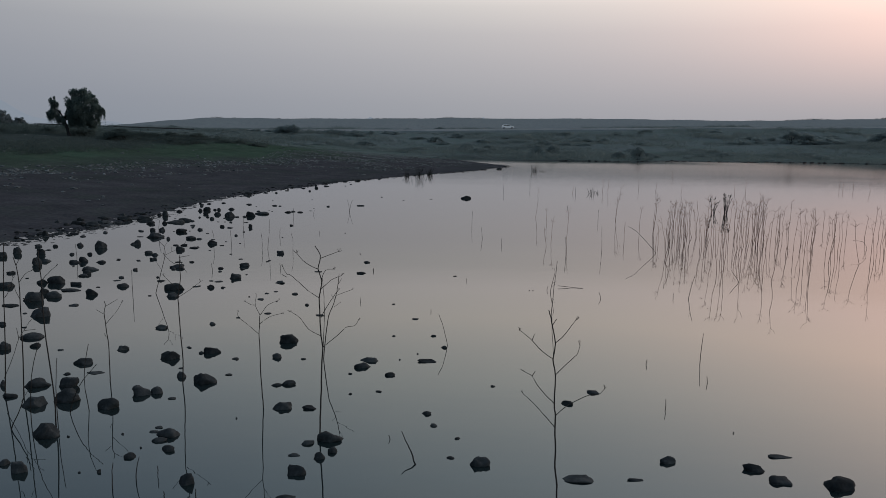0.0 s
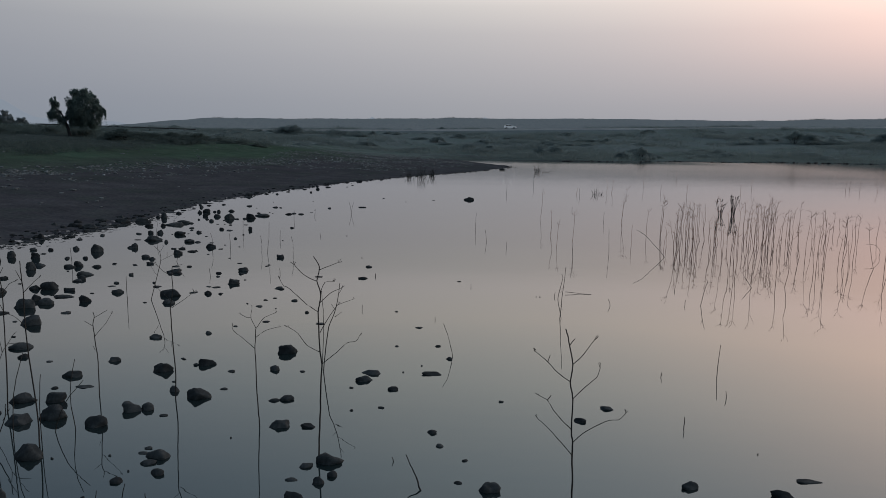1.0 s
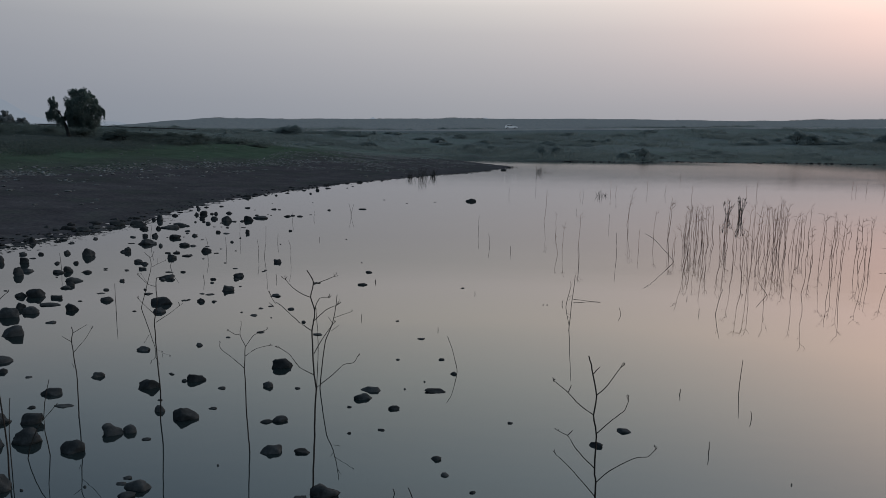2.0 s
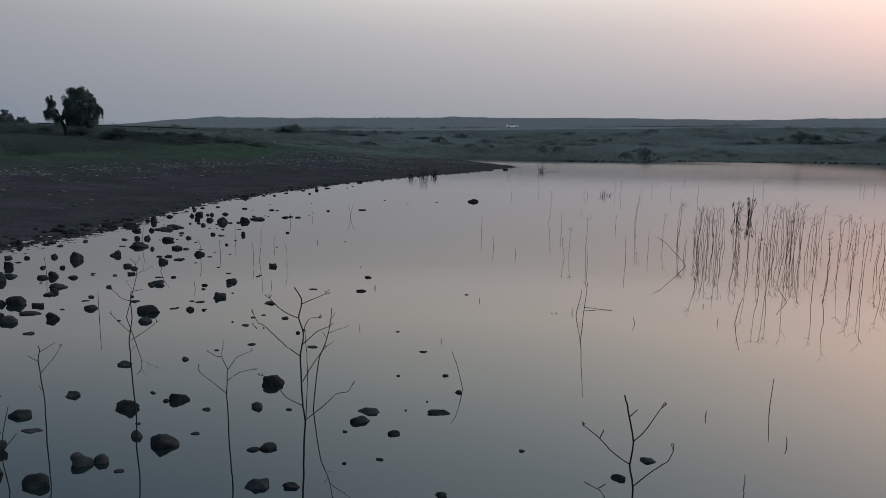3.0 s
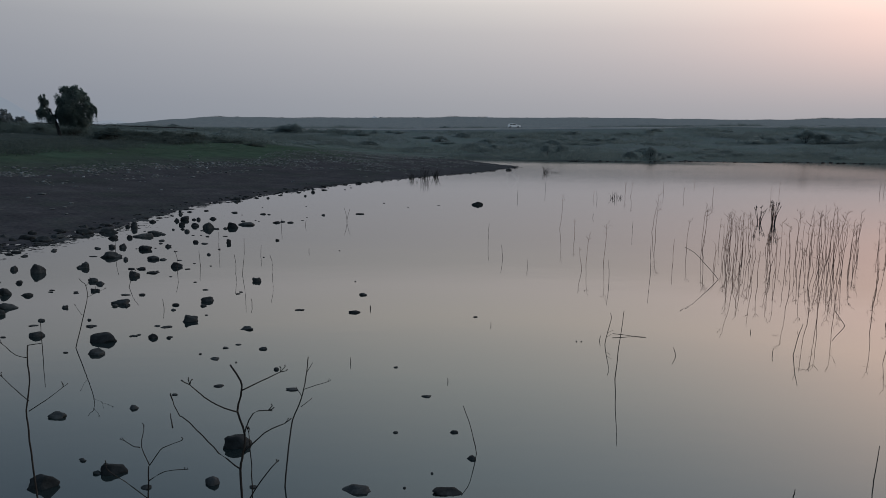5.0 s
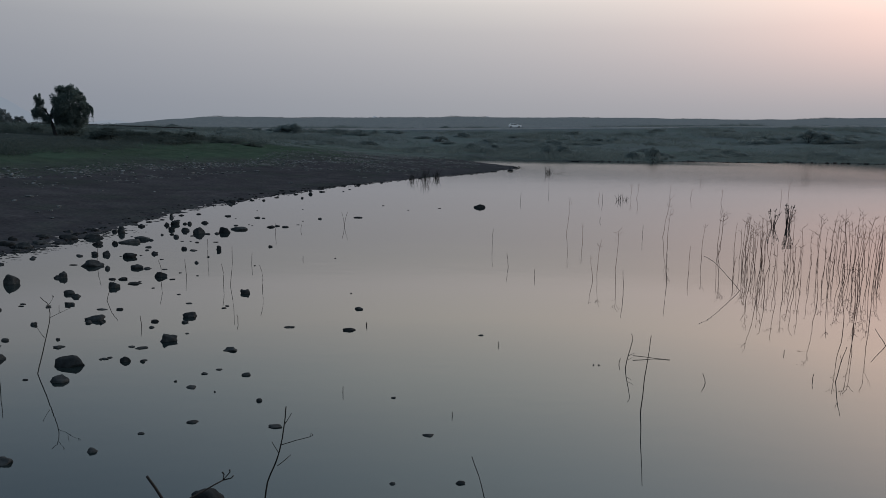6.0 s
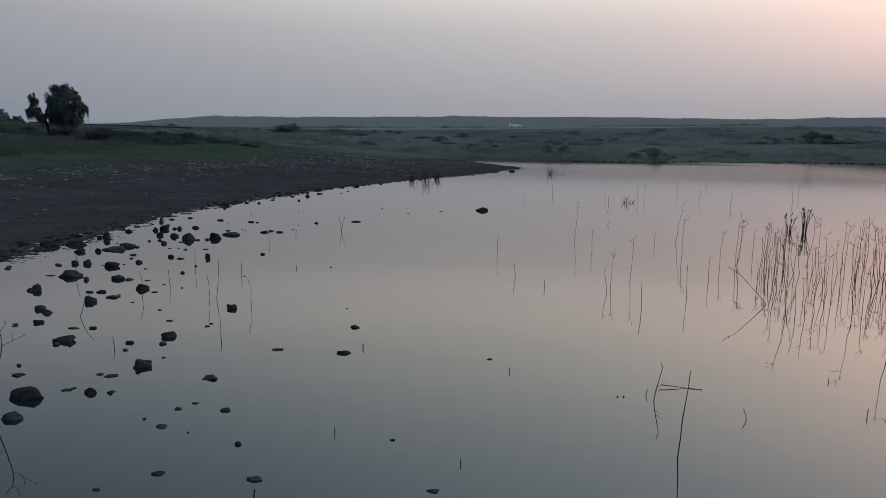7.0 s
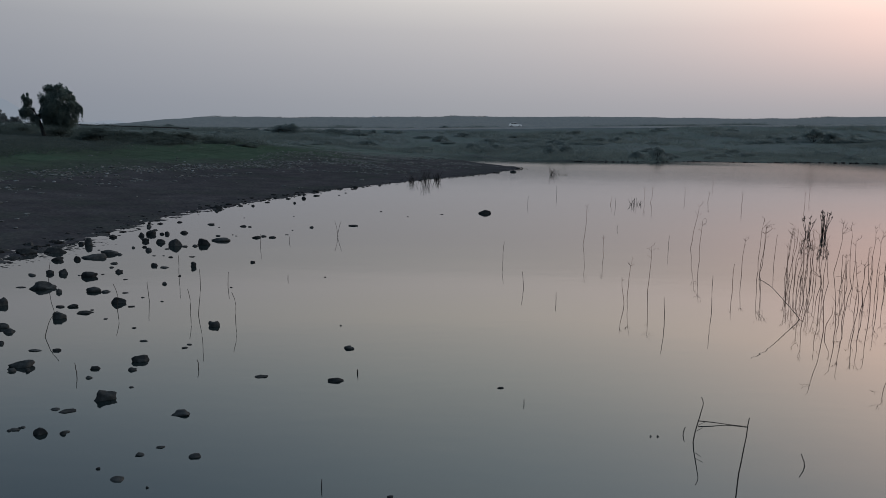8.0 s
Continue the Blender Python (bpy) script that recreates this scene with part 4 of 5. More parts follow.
def shore_weed():
    """Flecks of mud and drowned weed that break the surface off the stony shore."""
    rng = np.random.default_rng(52)
    v0, f0 = unit_ball(1)
    pts, faces = [], []
    for _ in range(900):
        y = rng.uniform(22.5, 33.5)
        off = rng.exponential(0.55) + 0.05
        if off > 2.0:
            continue
        x = float(np.interp(y, (22.5, 26, 31, 36), (-16.0, -15.6, -14.8, -14.5))) + off
        k = rng.uniform(0.02, 0.06) * (1.2 - 0.4 * off)
        v = v0 * (1 + rng.normal(0, 0.25, len(v0)))[:, None] * (k * rng.uniform(1.2, 3.0), k * rng.uniform(0.7, 1.3), 0.25 * k)
        a = rng.normal(0, 0.5)
        v = v @ np.array(((math.cos(a), math.sin(a), 0), (-math.sin(a), math.cos(a), 0), (0, 0, 1)))
        o = len(pts)
        pts += (v + (x, y, 0.0)).tolist()
        faces += [tuple(o + j for j in f) for f in f0]
    tagged(part("shore_weed", (pts, faces), ROCK), "flecks of mud and drowned weed breaking the calm surface", "weed", kind="stuff")


shore_weed()


# ---- plants and rocks in the water ----
def tuft(x, y, n, h, spread, label, mat=None, thick=0.012):
    rng = random.Random(int(x * 10 + y))
    thing = empty("water_plant", (x, y, 0))
    for _ in range(n):
        a = rng.uniform(0, 6.28)
        o = Vector((rng.gauss(0, spread * 0.3), rng.gauss(0, spread * 0.3), -0.1))
        out = Vector((math.cos(a), math.sin(a), 0)) * spread * rng.uniform(0.2, 1.0)
        hh = h * rng.uniform(0.45, 1.0)
        pts = bent((o, o + out * 0.2 + Vector((0, 0, hh * 0.4)), o + out * 0.6 + Vector((0, 0, hh * 0.8)), o + out + Vector((0, 0, hh))), 2)
        part("blade", tube(bmesh.new(), pts, [thick * (1 - 0.1 * i) for i in range(len(pts))], 4), mat or DRY_STEM, thing)
    return tagged(thing, label, "water plant", "tufts in the water")


tuft(11.45, 52.0, 13, 0.6, 0.3, "small dark grass tuft standing in open water", thick=0.013)
tuft(11.95, 52.3, 8, 0.4, 0.22, "sparse dark grass tuft standing in open water", thick=0.013)
tuft(11.5, 88.6, 18, 1.0, 0.7, "ragged dark rush tuft in open water", thick=0.022)
tuft(12.4, 88.9, 9, 0.35, 1.1, "low spreading dark rush tuft in water", thick=0.02)
tuft(-2.6, 72.6, 24, 1.4, 0.8, "dark upright rush clump at the waterline", thick=0.02)
tuft(-3.7, 72.0, 16, 0.9, 0.6, "short dark rush clump at the waterline", thick=0.025)
tuft(-1.4, 75.6, 18, 1.1, 0.5, "thin dark rush clump beside the bank", thick=0.03)


def knotty_bush(x, y, tall, wide, count, label):
    """A dark dead bush: a tight bunch of stems with stubby knobs at the tips."""
    rng = random.Random(int(x * 70))
    thing = empty("dead_bush", (x, y, 0))
    for k in range(count):
        top = Vector((rng.uniform(-0.6, 1.0) * wide, rng.uniform(-0.5, 0.5) * wide, tall * rng.uniform(0.55, 1.0)))
        line = ((top.x * 0.25, top.y * 0.4, -0.2), (top.x * 0.35, top.y * 0.5, top.z * 0.2), (top.x * 0.6 + rng.uniform(-0.05, 0.05), top.y * 0.5, top.z * 0.58), top)
        bm = tube(bmesh.new(), bent(line, 3, 0.015, rng), [0.016 - 0.001 * i for i in range(10)], 5)
        for j in range(3):
            p = top * rng.uniform(0.84, 1.0)
            q = p + Vector((rng.uniform(-0.07, 0.07), rng.uniform(-0.04, 0.04), rng.uniform(0.03, 0.10)))
            tube(bm, (p, p.lerp(q, 0.6), q), (0.006, 0.015, 0.009), 5)
        part("branch", bm, DRY_STEM, thing)
    tagged(thing, label, "dead bush", "dead bushes")


knotty_bush(16.36, 38.10, 1.2, 0.34, 13, "dark dead bush with knobbly tips among reeds")
knotty_bush(15.67, 38.11, 0.85, 0.42, 8, "smaller sparse dead bush with thin knobbly stems")
hooked = part("bent_twig", tube(bmesh.new(), bent(((0.03, -0.03, -0.08), (0, 0, 0), (-0.06, 0.13, 0.11), (-0.13, 0.25, 0.2), (-0.19, 0.33, 0.29)), 3, 0.004, stem_rng), [0.013 - 0.0007 * i for i in range(13)], 6), DRY_STEM)
hooked.location = (-0.04, 5.88, 0)
tagged(hooked, "dark bent twig leaning out of still water", "stick")
floating = part("floating_stick", tube(bmesh.new(), bent(((3.42, 16.72, 0.045), (3.62, 16.71, 0.03), (3.82, 16.70, 0.008), (4.09, 16.63, 0.006)), 3), [0.008 - 0.0004 * i for i in range(10)], 6), DRY_STEM)
tagged(floating, "thin bare stick floating on the still water", "stick")
# rocks in the shallows: x, y, width, depth, height over the water
for row in (
        (-1.44, 5.01, 0.27, 0.16, 0.03),
        (4.97, 5.46, 0.4, 0.29, 0.12),
        (1.93, 5.56, 0.43, 0.22, 0.04),
        (-4.77, 5.56, 0.23, 0.16, 0.12),
        (4.32, 5.56, 0.28, 0.2, 0.07),
        (-1.46, 5.62, 0.27, 0.19, 0.1),
        (4.16, 5.86, 0.29, 0.21, 0.08),
        (0.76, 5.92, 0.27, 0.19, 0.1),
        (3.14, 6.06, 0.23, 0.16, 0.08),
        (4.63, 6.27, 0.37, 0.16, 0.02),
        (-1.22, 6.59, 0.38, 0.27, 0.11),
        (-5.04, 6.6, 0.43, 0.31, 0.18),
        (-3.42, 6.67, 0.35, 0.26, 0.1),
        (-4.68, 7.6, 0.36, 0.26, 0.14),
        (-5.79, 7.65, 0.36, 0.26, 0.12),
        (-1.69, 7.67, 0.25, 0.18, 0.04),
        (-2.1, 7.68, 0.31, 0.22, 0.09),
        (-5.42, 7.87, 0.42, 0.3, 0.19),
        (-6.37, 7.98, 0.29, 0.21, 0.06)):
    boulder(*row)
for row in (
        (2.22, 8.01, 0.23, 0.16, 0.05),
        (-4.42, 8.18, 0.37, 0.27, 0.13),
        (-5.71, 8.48, 0.31, 0.22, 0.14),
        (-6.22, 8.49, 0.45, 0.32, 0.11),
        (2.71, 8.5, 0.23, 0.16, 0.04),
        (-2.22, 8.71, 0.27, 0.19, 0.06),
        (-3.64, 8.76, 0.44, 0.32, 0.16),
        (-5.6, 9.12, 0.33, 0.18, 0.02),
        (-6.03, 9.62, 0.37, 0.27, 0.09),
        (-1.13, 9.63, 0.31, 0.23, 0.08),
        (-4.68, 9.98, 0.38, 0.27, 0.14),
        (-1.04, 9.99, 0.37, 0.27, 0.06),
        (-0.01, 10, 0.37, 0.22, 0.04),
        (-4.03, 10.36, 0.35, 0.25, 0.11),
        (-7.92, 10.38, 0.28, 0.2, 0.13),
        (-5.75, 10.46, 0.25, 0.18, 0.08),
        (-7.47, 10.59, 0.22, 0.16, 0.07),
        (-2.79, 11.14, 0.42, 0.31, 0.15),
        (-7.87, 11.18, 0.52, 0.38, 0.08)):
    boulder(*row)
for row in (
        (-5.61, 11.99, 0.26, 0.19, 0.07),
        (-8.61, 12.86, 0.48, 0.34, 0.2),
        (-9.84, 13.7, 0.43, 0.31, 0.04),
        (-8.41, 13.85, 0.27, 0.19, 0.04),
        (-9.63, 14.3, 0.51, 0.36, 0.22),
        (-9.39, 14.68, 0.45, 0.32, 0.14),
        (-6.5, 14.92, 0.34, 0.25, 0.11),
        (-8.59, 14.99, 0.33, 0.23, 0.15),
        (-9.8, 15.04, 0.26, 0.19, 0.15),
        (-9.37, 15.48, 0.59, 0.43, 0.04),
        (-6.79, 15.79, 0.57, 0.41, 0.16),
        (-11.26, 15.84, 0.56, 0.4, 0.13),
        (-8.26, 16.01, 0.38, 0.27, 0.1),
        (-5.91, 16.04, 0.23, 0.17, 0.09),
        (-9.57, 16.18, 0.34, 0.25, 0.08),
        (-10.53, 16.26, 0.39, 0.28, 0.12),
        (-10.2, 16.36, 0.45, 0.33, 0.19),
        (-8.75, 16.78, 0.24, 0.17, 0.02),
        (-4.24, 16.8, 0.3, 0.22, 0.06)):
    boulder(*row)
for row in (
        (-7.55, 16.81, 0.25, 0.18, 0.04),
        (-5.98, 16.84, 0.27, 0.19, 0.02),
        (-5.67, 17.36, 0.38, 0.27, 0.15),
        (-9.99, 17.37, 0.33, 0.24, 0.07),
        (-12.18, 17.59, 0.29, 0.21, 0.07),
        (-10.24, 18.26, 0.51, 0.37, 0.12),
        (-2.17, 18.32, 0.3, 0.21, 0.05),
        (-3.49, 18.49, 0.25, 0.18, 0.02),
        (-7.88, 18.88, 0.43, 0.31, 0.12),
        (-12.23, 18.98, 0.3, 0.22, 0.24),
        (-5.93, 19.26, 0.33, 0.24, 0.11),
        (-11.28, 19.4, 0.38, 0.27, 0.09),
        (-10.52, 19.52, 0.34, 0.24, 0.08),
        (-12.31, 19.58, 0.45, 0.32, 0.1),
        (-11.11, 19.62, 0.29, 0.21, 0.17),
        (-8.16, 19.78, 0.3, 0.15, 0.02),
        (-9.16, 20.19, 0.25, 0.18, 0.07),
        (-2.23, 20.21, 0.23, 0.16, 0.05),
        (-14.09, 20.29, 0.3, 0.22, 0.17)):
    boulder(*row)
for row in (
        (-13.22, 20.94, 0.35, 0.25, 0.19),
        (-14.05, 20.98, 0.31, 0.22, 0.22),
        (-9.41, 21.02, 0.28, 0.2, 0.08),
        (-9.77, 21.36, 0.29, 0.21, 0.1),
        (-5.37, 21.73, 0.3, 0.22, 0.11),
        (-13.44, 21.77, 0.22, 0.16, 0.03),
        (-9.06, 22.21, 0.39, 0.28, 0.15),
        (-11.95, 22.44, 0.43, 0.31, 0.27),
        (-14.18, 22.48, 0.28, 0.2, 0.09),
        (-8.68, 22.7, 0.41, 0.3, 0.05),
        (-12.84, 22.74, 0.26, 0.19, 0.11),
        (-12.97, 23, 0.23, 0.17, 0.1),
        (-9.53, 23.2, 0.26, 0.19, 0.04),
        (-9.3, 23.27, 0.28, 0.2, 0.06),
        (-11.13, 23.28, 0.31, 0.23, 0.08),
        (-11.02, 23.34, 0.26, 0.19, 0.18),
        (-8.38, 23.74, 0.38, 0.28, 0.15),
        (-9.27, 24.91, 0.26, 0.19, 0.05),
        (-9.63, 24.95, 0.43, 0.31, 0.12)):
    boulder(*row)
for row in (
        (-13.91, 25.09, 0.24, 0.17, 0.04),
        (-15.4, 25.16, 0.28, 0.2, 0.23),
        (-11.12, 25.21, 0.73, 0.53, 0.19),
        (-11.75, 25.31, 0.28, 0.2, 0.02),
        (-10.7, 26.87, 0.48, 0.34, 0.15),
        (-15.94, 27.03, 0.32, 0.23, 0.05),
        (-12.04, 27.2, 0.25, 0.18, 0.12),
        (-11.66, 27.23, 0.32, 0.23, 0.15),
        (-10.16, 27.6, 0.26, 0.19, 0.1),
        (-15.05, 27.79, 0.31, 0.23, 0.08),
        (-15.13, 28.37, 0.46, 0.33, 0.1),
        (-9.12, 28.43, 0.3, 0.22, 0.04),
        (-8.33, 28.68, 0.23, 0.16, 0.16),
        (-9.55, 28.69, 0.27, 0.19, 0.09),
        (-10.97, 28.99, 0.24, 0.17, 0.05),
        (-13.08, 29.45, 0.42, 0.3, 0.13),
        (-12.48, 29.61, 0.25, 0.18, 0.13),
        (-14.69, 29.65, 0.48, 0.35, 0.08),
        (-12.19, 30.07, 0.93, 0.67, 0.14)):
    boulder(*row)
for row in (
        (-15.92, 30.25, 0.39, 0.28, 0.08),
        (-9, 30.44, 0.24, 0.18, 0.02),
        (-14.76, 30.56, 0.76, 0.55, 0.2),
        (-11.96, 30.79, 0.65, 0.47, 0.14),
        (-15.88, 30.98, 0.74, 0.54, 0.15),
        (-14.02, 30.98, 0.9, 0.65, 0.18),
        (-10.99, 31.61, 0.26, 0.19, 0.11),
        (-15.28, 32.03, 0.28, 0.2, 0.06),
        (-14.97, 32.05, 0.28, 0.2, 0.06),
        (-10.07, 32.62, 0.27, 0.19, 0.05),
        (-13.66, 32.72, 0.35, 0.25, 0.28),
        (-14.74, 32.76, 0.31, 0.22, 0.12),
        (-9.74, 32.78, 0.22, 0.16, 0.07),
        (-13.99, 32.83, 0.24, 0.17, 0.1),
        (-10.48, 32.86, 0.5, 0.36, 0.27),
        (-9.55, 33.22, 0.63, 0.46, 0.23),
        (-14.7, 33.49, 0.49, 0.35, 0.04),
        (-11.33, 33.5, 0.42, 0.3, 0.15),
        (-11.98, 33.74, 0.28, 0.2, 0.14)):
    boulder(*row)
for row in (
        (-9.27, 34.29, 0.84, 0.6, 0.12),
        (-8.06, 35.2, 0.43, 0.31, 0.08),
        (-12.8, 35.24, 0.28, 0.2, 0.15),
        (-7.46, 35.25, 0.31, 0.22, 0.06),
        (-9.74, 35.54, 0.24, 0.18, 0.05),
        (-7.88, 35.55, 0.24, 0.17, 0.06),
        (-12.54, 35.61, 0.45, 0.33, 0.19),
        (-11.98, 35.83, 0.23, 0.16, 0.13),
        (-11.44, 36.24, 0.41, 0.29, 0.11),
        (-12.95, 37, 0.26, 0.19, 0.05),
        (-13.68, 38.09, 0.27, 0.2, 0.14),
        (-9.66, 38.72, 0.37, 0.27, 0.07),
        (-11.26, 39.18, 0.38, 0.28, 0.07),
        (-4.73, 39.45, 0.48, 0.34, 0.05),
        (-12.98, 39.87, 0.26, 0.18, 0.06),
        (-12.84, 44.77, 0.26, 0.18, 0.08),
        (1.7, 45.69, 0.75, 0.54, 0.2),
        (-11.77, 48.1, 0.24, 0.17, 0.09),
        (-9.86, 53.42, 0.34, 0.25, 0.15)):
    boulder(*row)
for row in (
        (-9.47, 55.77, 0.48, 0.34, 0.08),
        (-10.81, 56.53, 0.33, 0.23, 0.1),
        (-10.5, 56.58, 0.28, 0.21, 0.1),
        (7.55, 94.05, 0.84, 0.61, 0.24),
        (-15.97, 28.7, 0.71, 0.5, 0.2),
        (-15.24, 28.46, 0.74, 0.5, 0.2),
        (-15.09, 29.27, 0.66, 0.48, 0.17),
        (-17.02, 28.9, 0.36, 0.3, 0.2),
        (-16.42, 29.79, 0.42, 0.32, 0.22),
        (-16.2, 28.21, 0.4, 0.3, 0.15),
        (-15.5, 32.1, 0.4, 0.3, 0.2)):
    boulder(*row)
# cobbles and pebbles that break the surface
for row in (
        (-2.67, 5.33, 0.21, 0.15, 0.13),
        (-4.04, 5.54, 0.04, 0.03, 0.02),
        (-3.81, 5.56, 0.05, 0.04, 0.04),
        (2.6, 5.56, 0.21, 0.09, 0.02),
        (-5.07, 5.73, 0.15, 0.11, 0.06),
        (-3.63, 5.98, 0.18, 0.13, 0.05),
        (-1.24, 6.03, 0.17, 0.12, 0.08),
        (0.4, 6.08, 0.11, 0.08, 0.02),
        (-1.59, 6.1, 0.17, 0.12, 0.02),
        (-3.23, 6.2, 0.19, 0.14, 0.06),
        (-1.11, 6.21, 0.18, 0.13, 0.07),
        (-3.6, 6.24, 0.03, 0.02, 0.02),
        (-1.49, 6.45, 0.19, 0.14, 0.04),
        (-3.45, 6.47, 0.22, 0.16, 0.04),
        (-4.7, 6.55, 0.04, 0.03, 0.02),
        (-4.02, 6.65, 0.04, 0.03, 0.02),
        (0.5, 6.67, 0.09, 0.07, 0.02),
        (-3.64, 6.74, 0.14, 0.1, 0.02),
        (-3.62, 6.89, 0.12, 0.09, 0.02)):
    cobble(*row)
for row in (
        (0.16, 7.09, 0.13, 0.09, 0.03),
        (-2.66, 7.25, 0.03, 0.02, 0.02),
        (0.06, 7.52, 0.15, 0.11, 0.04),
        (-3.86, 7.98, 0.13, 0.1, 0.02),
        (-4.19, 8.21, 0.19, 0.14, 0.1),
        (-1.17, 8.29, 0.07, 0.05, 0.02),
        (-0.73, 8.41, 0.1, 0.07, 0.02),
        (-6.75, 8.44, 0.11, 0.08, 0.1),
        (-2.41, 8.65, 0.19, 0.14, 0.03),
        (1.11, 8.74, 0.09, 0.07, 0.02),
        (-4.08, 8.99, 0.18, 0.13, 0.09),
        (-6.03, 9.02, 0.12, 0.09, 0.03),
        (-3.34, 9.11, 0.14, 0.1, 0.02),
        (-0.61, 9.2, 0.19, 0.13, 0.05),
        (-1.3, 9.26, 0.08, 0.06, 0.02),
        (-4.26, 9.42, 0.08, 0.06, 0.02),
        (-3.47, 9.98, 0.16, 0.11, 0.03),
        (-2.26, 10.03, 0.11, 0.08, 0.02),
        (-0.5, 10.07, 0.04, 0.03, 0.02)):
    cobble(*row)
for row in (
        (-2.75, 10.1, 0.19, 0.14, 0.08),
        (-4.2, 10.3, 0.11, 0.08, 0.04),
        (-6.85, 10.36, 0.12, 0.09, 0.02),
        (-0.19, 10.44, 0.04, 0.03, 0.02),
        (-4.54, 10.62, 0.09, 0.06, 0.02),
        (-4.58, 10.66, 0.07, 0.05, 0.02),
        (0.31, 10.87, 0.14, 0.1, 0.04),
        (-0.72, 11.63, 0.09, 0.06, 0.02),
        (0.08, 11.68, 0.12, 0.09, 0.03),
        (-8.43, 11.88, 0.11, 0.08, 0.02),
        (-9, 12.07, 0.17, 0.12, 0.07),
        (-4.68, 12.35, 0.17, 0.12, 0.05),
        (-4.28, 12.93, 0.1, 0.07, 0.02),
        (-0.34, 13.03, 0.17, 0.12, 0.02),
        (-9.1, 13.04, 0.13, 0.1, 0.02),
        (-2.5, 13.24, 0.22, 0.15, 0.02),
        (-3.72, 13.35, 0.18, 0.13, 0.02),
        (-3, 14.21, 0.1, 0.07, 0.04),
        (-0.93, 14.43, 0.09, 0.06, 0.02)):
    cobble(*row)
for row in (
        (-3.81, 14.56, 0.04, 0.03, 0.02),
        (-4.25, 14.75, 0.2, 0.15, 0.03),
        (-7.1, 14.96, 0.1, 0.07, 0.02),
        (-4.61, 15.02, 0.07, 0.05, 0.02),
        (-3.53, 15.39, 0.19, 0.14, 0.04),
        (-4.27, 15.43, 0.15, 0.11, 0.02),
        (-4.09, 15.65, 0.12, 0.08, 0.02),
        (-8.84, 15.89, 0.12, 0.09, 0.02),
        (-5.6, 16.02, 0.11, 0.08, 0.04),
        (-5.59, 16.09, 0.13, 0.09, 0.02),
        (-6.4, 16.1, 0.06, 0.04, 0.02),
        (-6.34, 16.14, 0.15, 0.11, 0.02),
        (-6.3, 16.2, 0.06, 0.04, 0.02),
        (-6.27, 16.22, 0.07, 0.05, 0.02),
        (2.58, 16.24, 0.03, 0.02, 0.02),
        (2.68, 16.24, 0.03, 0.02, 0.02),
        (-6.19, 16.9, 0.16, 0.11, 0.02),
        (-11.32, 16.91, 0.11, 0.08, 0.02),
        (-8.82, 17.18, 0.16, 0.12, 0.05)):
    cobble(*row)
for row in (
        (-7.84, 17.3, 0.1, 0.07, 0.04),
        (-10, 17.64, 0.21, 0.15, 0.12),
        (-5.47, 17.88, 0.08, 0.06, 0.02),
        (0.6, 18.11, 0.12, 0.08, 0.02),
        (-6.39, 18.31, 0.12, 0.09, 0.04),
        (-8.94, 18.35, 0.17, 0.12, 0.07),
        (-7.88, 18.6, 0.18, 0.13, 0.05),
        (-7.61, 18.61, 0.12, 0.08, 0.06),
        (-5.84, 18.75, 0.15, 0.11, 0.05),
        (-11, 18.76, 0.08, 0.06, 0.02),
        (-6.52, 18.78, 0.2, 0.15, 0.05),
        (-7.76, 19.8, 0.16, 0.12, 0.04),
        (-9.49, 19.88, 0.18, 0.13, 0.02),
        (-10.18, 19.97, 0.15, 0.11, 0.02),
        (-9.56, 20.02, 0.16, 0.11, 0.02),
        (-5.41, 20.09, 0.12, 0.09, 0.02),
        (-9.04, 20.14, 0.09, 0.07, 0.05),
        (-10.26, 20.18, 0.16, 0.12, 0.02),
        (-5.41, 20.32, 0.12, 0.09, 0.02)):
    cobble(*row)
for row in (
        (-6.39, 20.51, 0.17, 0.13, 0.02),
        (-12.15, 20.88, 0.18, 0.13, 0.07),
        (-11.57, 20.92, 0.18, 0.13, 0.08),
        (-12.23, 21.03, 0.17, 0.12, 0.05),
        (-11.65, 21.08, 0.17, 0.12, 0.06),
        (-7.01, 21.46, 0.11, 0.08, 0.02),
        (-2.64, 21.88, 0.06, 0.05, 0.02),
        (-7.96, 22.17, 0.11, 0.08, 0.02),
        (-13.6, 22.53, 0.18, 0.13, 0.08),
        (-8.67, 22.97, 0.12, 0.09, 0.02),
        (-7.92, 23.35, 0.18, 0.13, 0.02),
        (-7.4, 23.92, 0.08, 0.05, 0.02),
        (-8.05, 24.32, 0.11, 0.08, 0.02),
        (-10.43, 24.77, 0.17, 0.12, 0.11),
        (-8.71, 24.81, 0.19, 0.14, 0.02),
        (-14.02, 25.31, 0.2, 0.14, 0.04),
        (-6.21, 25.67, 0.08, 0.06, 0.02),
        (-8.15, 26, 0.15, 0.11, 0.07),
        (-13.58, 26.24, 0.2, 0.15, 0.06)):
    cobble(*row)
